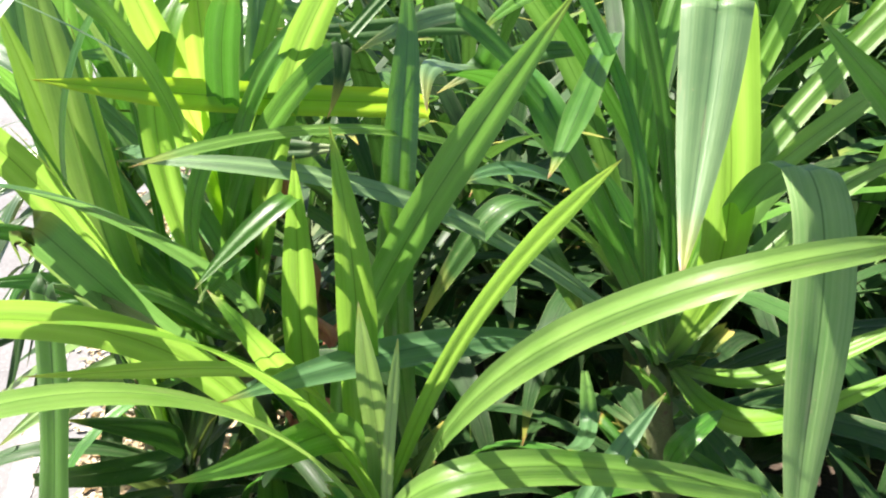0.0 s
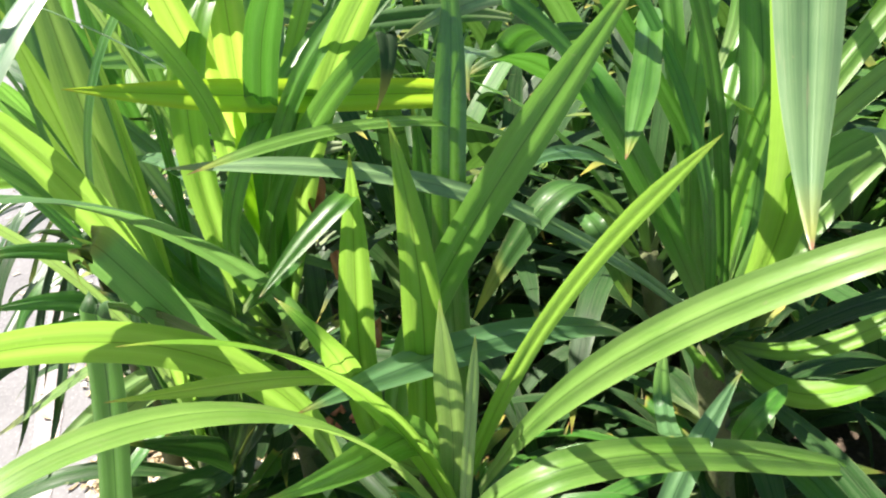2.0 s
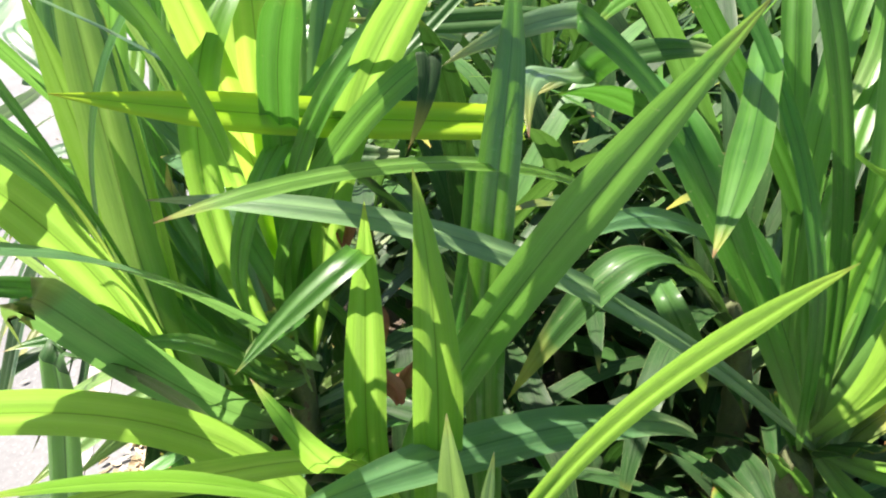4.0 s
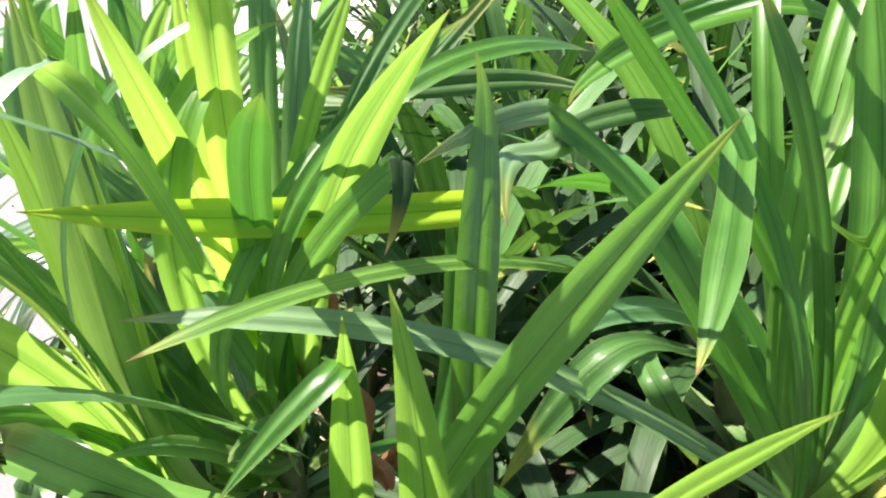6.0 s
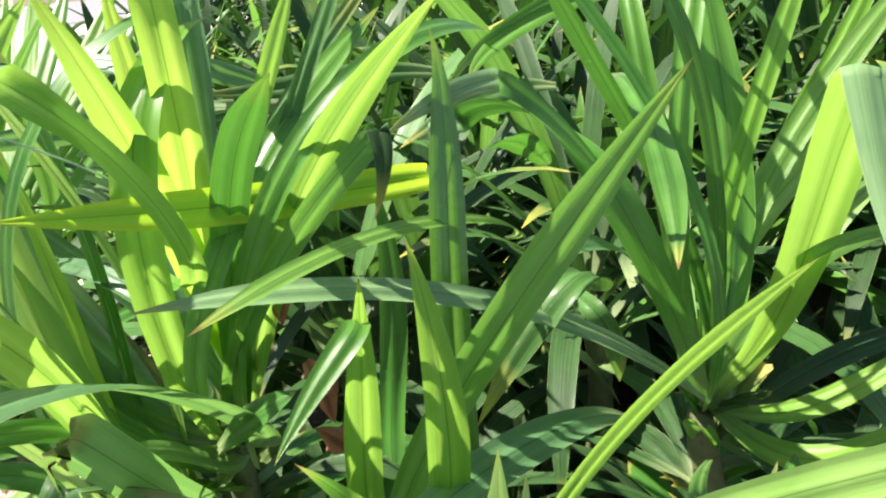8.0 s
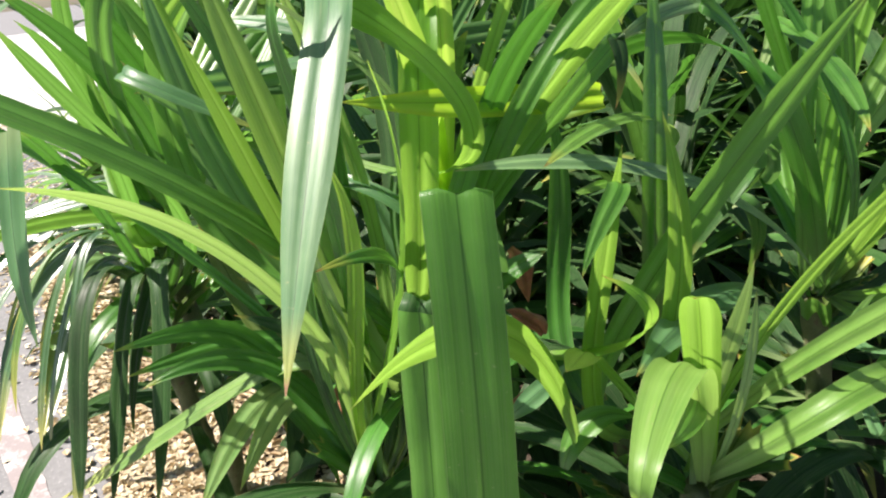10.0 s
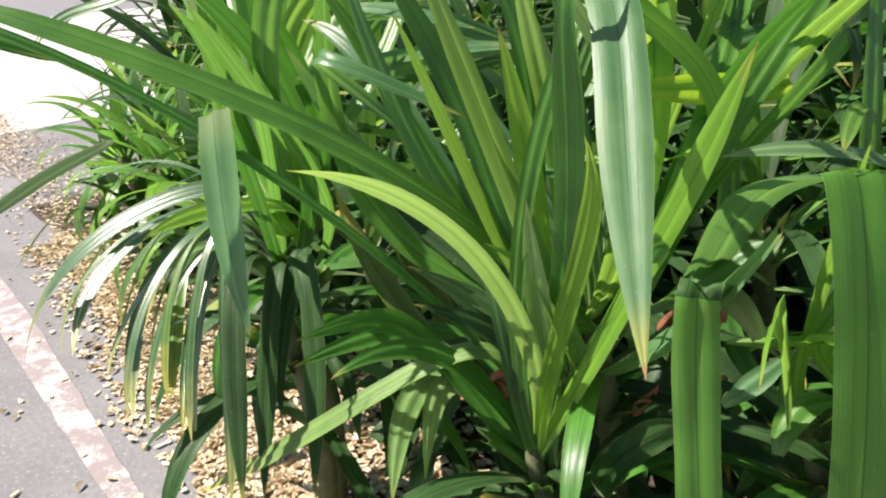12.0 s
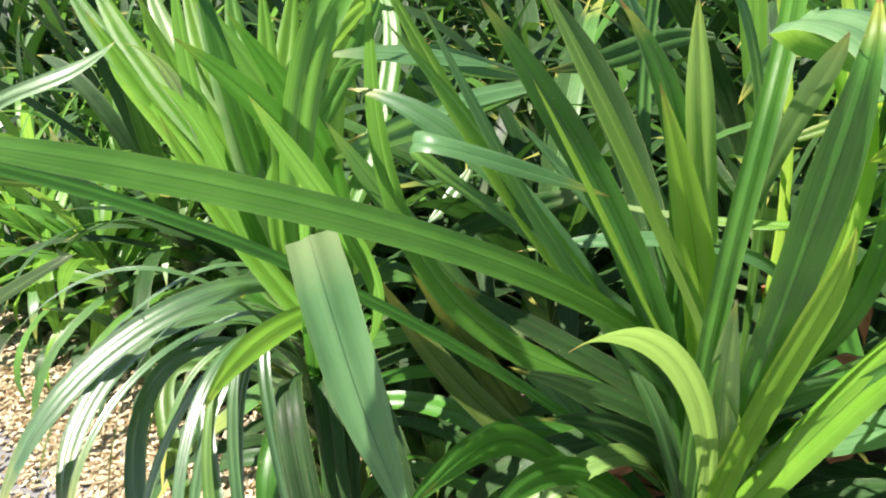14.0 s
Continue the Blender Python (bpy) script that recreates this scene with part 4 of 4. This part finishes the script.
leaf(plant, "shine", 0.017, (-0.230, -0.973, 0.000), (-0.316, 1.428, 0.641), (-0.282, 1.499, 0.825), (-0.569, 1.617, 0.811), (-0.651, 1.507, 0.470))
leaf(plant, "yellowtip", 0.017, (0.418, -0.908, 0.000), (-0.327, 1.421, 0.600), (-0.227, 1.368, 0.763), (-0.514, 1.493, 0.872), (-0.580, 1.304, 0.613))
leaf(plant, "deep", 0.024, (-0.927, 0.245, -0.283), (-0.330, 1.420, 0.600), (-0.324, 1.330, 0.760), (-0.319, 1.149, 0.988), (-0.316, 1.023, 1.046), slim=0.2)
leaf(plant, "dark", 0.046, (-0.875, 0.416, -0.248), (-0.336, 1.409, 0.635), (-0.217, 1.221, 0.932), (-0.279, 1.149, 0.481), (-0.285, 1.050, 0.397))
leaf(plant, "dark", 0.042, (-0.895, 0.438, -0.081), (-0.331, 1.426, 0.618), (-0.295, 1.227, 0.929), (-0.379, 1.187, 0.444), (-0.373, 1.078, 0.382))
leaf(plant, "blue", 0.060, (0.803, -0.529, 0.274), (-0.316, 1.019, 1.048), (-0.320, 0.910, 0.867), (-0.292, 0.875, 0.778), (-0.307, 0.899, 0.789), full=True)
leaf(plant, "bright", 0.038, (0.647, -0.499, -0.576), (-0.344, 1.455, 0.667), (-0.157, 1.423, 0.807), (-0.407, 1.235, 0.887), (-0.464, 1.066, 0.870))
leaf(plant, "silver", 0.030, (-0.327, 0.755, 0.569), (-0.698, 1.476, 1.125), (-0.666, 1.558, 1.195), (-0.575, 1.563, 1.156), (-0.474, 1.499, 1.223))
leaf(plant, "deep", 0.041, (-0.924, -0.321, -0.208), (-0.327, 1.421, 0.611), (-0.201, 1.410, 0.851), (-0.225, 1.342, 1.054), (-0.397, 1.217, 1.235))
leaf(plant, "green", 0.026, (-0.926, -0.312, -0.214), (-0.323, 1.423, 0.612), (-0.146, 1.368, 0.768), (-0.226, 1.218, 0.901), (-0.341, 1.086, 1.180))
leaf(plant, "green", 0.029, (-0.693, -0.653, -0.307), (-0.331, 1.420, 0.611), (-0.317, 1.362, 0.827), (-0.295, 1.296, 0.988), (-0.301, 1.176, 1.062))
leaf(plant, "shine", 0.050, (0.206, -0.888, -0.410), (-0.300, 1.436, 0.643), (-0.174, 1.555, 0.927), (-0.763, 1.434, 0.869), (-0.829, 1.355, 0.553))
leaf(plant, "shine", 0.046, (0.303, -0.868, -0.394), (-0.313, 1.434, 0.631), (-0.343, 1.681, 0.833), (-0.746, 1.573, 0.769), (-0.721, 1.316, 0.578))
leaf(plant, "shine", 0.035, (0.593, -0.675, -0.439), (-0.324, 1.426, 0.625), (-0.476, 1.613, 0.810), (-0.687, 1.573, 0.679), (-0.623, 1.270, 0.460))
leaf(plant, "yellowtip", 0.034, (0.624, -0.635, -0.454), (-0.335, 1.425, 0.615), (-0.594, 1.743, 0.706), (-0.617, 1.731, 0.607), (-0.562, 1.309, 0.466))
leaf(plant, "shine", 0.028, (0.825, -0.446, -0.347), (-0.334, 1.424, 0.615), (-0.494, 1.625, 0.741), (-0.528, 1.559, 0.656), (-0.521, 1.203, 0.455))
leaf(plant, "shine", 0.033, (0.491, 0.628, -0.604), (-0.638, 1.493, 0.948), (-0.596, 1.555, 0.916), (-0.763, 1.575, 0.909), (-0.968, 1.570, 0.760))
plant = plant_at("bright green screw pine farther along the road", -0.31, 1.52)
stem(plant, (-0.31, 1.52, 0.0), (-0.31, 1.52, 0.72), 0.022, 0.019)
skirt(plant, (-0.31, 1.52, 0.72), 8, 71, 0.5)
leaf(plant, "bright", 0.044, (0.937, -0.151, -0.314), (-0.305, 1.510, 0.728), (-0.270, 1.512, 1.092), (-0.322, 1.544, 1.097), (-0.088, 1.410, 1.248))
leaf(plant, "bright", 0.042, (0.896, 0.437, 0.079), (-0.308, 1.515, 0.755), (-0.325, 1.569, 0.994), (-0.423, 1.687, 1.104), (-0.441, 1.756, 1.282))
leaf(plant, "pale", 0.044, (0.998, -0.023, 0.050), (-0.304, 1.512, 0.734), (-0.352, 1.477, 0.883), (-0.334, 1.581, 1.080), (-0.352, 1.673, 1.278))
leaf(plant, "bright", 0.042, (0.957, -0.262, -0.128), (-0.306, 1.509, 0.727), (-0.379, 1.476, 0.875), (-0.281, 1.576, 0.998), (-0.246, 1.660, 1.271))
leaf(plant, "bright", 0.040, (0.821, -0.547, -0.162), (-0.304, 1.527, 0.763), (-0.382, 1.427, 0.897), (-0.237, 1.618, 1.150), (-0.129, 1.598, 1.253))
leaf(plant, "pale", 0.036, (0.747, -0.653, -0.127), (-0.299, 1.520, 0.736), (-0.440, 1.652, 0.971), (-0.373, 1.525, 1.184), (-0.462, 1.399, 1.225))
leaf(plant, "bright", 0.042, (0.855, 0.509, -0.101), (-0.320, 1.531, 0.720), (-0.239, 1.085, 0.762), (-0.387, 1.515, 0.837), (-0.457, 1.667, 1.085))
leaf(plant, "bright", 0.042, (0.899, 0.438, 0.016), (-0.319, 1.513, 0.731), (-0.344, 1.619, 0.900), (-0.468, 1.842, 1.052), (-0.553, 2.000, 1.254))
leaf(plant, "bright", 0.040, (0.893, 0.409, -0.190), (-0.317, 1.518, 0.733), (-0.452, 1.693, 1.140), (-0.543, 1.977, 1.084), (-0.528, 2.094, 1.223))
leaf(plant, "green", 0.040, (0.748, -0.661, -0.066), (-0.312, 1.507, 0.752), (-0.201, 1.479, 0.892), (0.060, 1.710, 1.169), (-0.047, 1.794, 1.240))
leaf(plant, "bright", 0.042, (0.918, 0.090, 0.386), (-0.309, 1.526, 0.739), (-0.316, 1.634, 0.935), (-0.484, 1.881, 1.089), (-0.536, 2.086, 1.335))
leaf(plant, "pale", 0.042, (0.969, 0.040, 0.244), (-0.301, 1.531, 0.758), (-0.339, 1.650, 0.959), (-0.415, 1.862, 1.092), (-0.430, 2.049, 1.319))
leaf(plant, "bright", 0.042, (0.985, 0.008, 0.174), (-0.317, 1.526, 0.742), (-0.298, 1.603, 0.924), (-0.378, 1.819, 0.998), (-0.356, 2.023, 1.308))
leaf(plant, "green", 0.042, (0.994, -0.065, -0.092), (-0.321, 1.530, 0.744), (-0.362, 1.604, 0.882), (-0.293, 1.835, 1.110), (-0.272, 1.995, 1.295))
leaf(plant, "bright", 0.042, (0.939, -0.141, -0.314), (-0.321, 1.520, 0.729), (-0.383, 1.606, 0.872), (-0.213, 1.799, 1.078), (-0.145, 1.950, 1.276))
leaf(plant, "pale", 0.042, (0.867, -0.188, -0.461), (-0.301, 1.528, 0.760), (-0.400, 1.629, 0.877), (-0.139, 1.782, 1.093), (-0.060, 1.921, 1.263))
leaf(plant, "green", 0.042, (0.754, -0.230, -0.615), (-0.309, 1.521, 0.720), (-0.501, 1.614, 0.832), (-0.146, 1.738, 0.974), (0.035, 1.888, 1.249))
leaf(plant, "green", 0.042, (0.875, 0.115, 0.470), (-0.298, 1.512, 0.761), (-0.294, 1.646, 0.904), (-0.500, 1.856, 1.050), (-0.589, 2.104, 1.343))
leaf(plant, "green", 0.044, (-0.930, 0.111, 0.349), (-0.299, 1.527, 0.743), (-0.315, 1.218, 1.189), (-0.211, 1.114, 1.313), (-0.124, 1.486, 1.222))
leaf(plant, "deep", 0.042, (-0.947, -0.283, -0.150), (-0.306, 1.521, 0.730), (-0.182, 1.487, 0.854), (-0.211, 1.415, 1.019), (-0.329, 1.325, 1.245))
leaf(plant, "green", 0.033, (-0.737, -0.554, -0.388), (-0.317, 1.514, 0.729), (-0.382, 1.452, 0.911), (-0.360, 1.452, 1.073), (-0.431, 1.354, 1.176))
leaf(plant, "green", 0.040, (-0.828, -0.560, -0.038), (-0.306, 1.523, 0.730), (-0.185, 1.625, 0.853), (-0.242, 1.617, 1.021), (-0.370, 1.578, 1.297))
leaf(plant, "deep", 0.041, (-0.815, -0.579, 0.023), (-0.308, 1.521, 0.730), (-0.316, 1.549, 0.931), (-0.347, 1.558, 1.126), (-0.343, 1.593, 1.316))
leaf(plant, "green", 0.033, (-0.756, -0.643, -0.124), (-0.310, 1.520, 0.730), (-0.392, 1.458, 0.933), (-0.418, 1.439, 1.128), (-0.373, 1.478, 1.323))

# ---- plants filling the bed ----
FILL = random.Random(11)


def filler(kinds, seed, leaves, height, reach):
    """A whole plant: ringed stem and a spiral of strap leaves, upright inside and drooping outside."""
    rnd = random.Random(seed)
    e = plant_at("dense green strap-leaved screw pine standing in the bed", 0, 0)
    stem(e, (0, 0, 0), (0, 0, height), 0.035, 0.028)
    for i in range(leaves):
        k = i / (leaves - 1)
        head = i * 2.4 + rnd.uniform(-0.3, 0.3)
        rise = math.radians(80 - 66 * k + rnd.uniform(-9, 9))
        le = reach * rnd.uniform(0.75, 1.1)
        line = droop((0, 0, height * (1 - 0.35 * k)), head, rise, le, math.radians(25 + 130 * k ** 0.7 * rnd.uniform(0.4, 1.2)))
        side = Vector((-math.sin(head), math.cos(head), rnd.uniform(-0.3, 0.3)))
        part("leaf", strap(line, side, rnd.uniform(0.050, 0.066), seed * 31 + i, 4, 1.0, 0.12), LEAF[rnd.choice(kinds)], e)
    return e


# mostly dark leaves: shade at the back of the bed put into their colour
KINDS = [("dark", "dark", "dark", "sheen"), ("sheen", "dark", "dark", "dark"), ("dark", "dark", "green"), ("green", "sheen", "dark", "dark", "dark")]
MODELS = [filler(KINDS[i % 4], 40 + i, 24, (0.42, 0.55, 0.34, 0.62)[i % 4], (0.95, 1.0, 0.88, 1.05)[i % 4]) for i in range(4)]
# roadside plants: their sunlit look is put into brighter leaf kinds
SUN_TINTED = filler(("green", "bright", "sheen", "bright", "green"), 58, 26, 0.40, 0.62)
c = EDGE + ALONG * 2.2 + ACROSS * 0.85
SUN_TINTED.matrix_world = pose(c.x, c.y, 0.0, 3, -4, 40)
SPOTS = []
for row in range(11):
    for col in range(-7, 16):
        a = col * 0.42 + FILL.uniform(-0.12, 0.12)
        s = 0.95 + row * 0.42 + FILL.uniform(-0.1, 0.1)
        c = EDGE + ALONG * a + ACROSS * s
        if c.y < 1.35 + 0.25 * max(0, c.x - 0.2) or (c - Vector((-0.1, 0.1, 0))).length < 1.2:
            continue
        if a > 2.4 and s < 0.95 + 0.5 * (a - 2.4):      # the bed narrows towards the far pavement
            continue
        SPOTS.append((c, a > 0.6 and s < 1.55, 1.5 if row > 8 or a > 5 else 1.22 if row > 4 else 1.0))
for i, (c, sun_tinted, far) in enumerate(SPOTS):
    m = pose(c.x, c.y, 0.0, FILL.uniform(-5, 5), FILL.uniform(-5, 5), FILL.uniform(0, 360)) @ Matrix.Scale(FILL.uniform(0.85, 1.12) * far, 4)
    if i < 4:
        MODELS[i].matrix_world = m
    else:
        copy_thing(SUN_TINTED if sun_tinted else MODELS[i % 4], m)


# ---- low plants under the others, near-black leaves standing for the shade there ----
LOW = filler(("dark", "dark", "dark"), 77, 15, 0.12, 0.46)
UNDER = []
for row in range(6):
    for col in range(-6, 10):
        c = EDGE + ALONG * (col * 0.26 + FILL.uniform(-0.08, 0.08)) + ACROSS * (0.78 + row * 0.27 + FILL.uniform(-0.07, 0.07))
        if (row + col) % 2 and c.y > 0.62 and (c - Vector((0.0, 0.1, 0))).length > 0.75:
            UNDER.append(c)
for i, c in enumerate(UNDER):
    m = pose(c.x, c.y, 0.0, FILL.uniform(-8, 8), FILL.uniform(-8, 8), FILL.uniform(0, 360)) @ Matrix.Scale(FILL.uniform(0.8, 1.15), 4)
    if i == 0:
        LOW.matrix_world = m
    else:
        copy_thing(LOW, m)
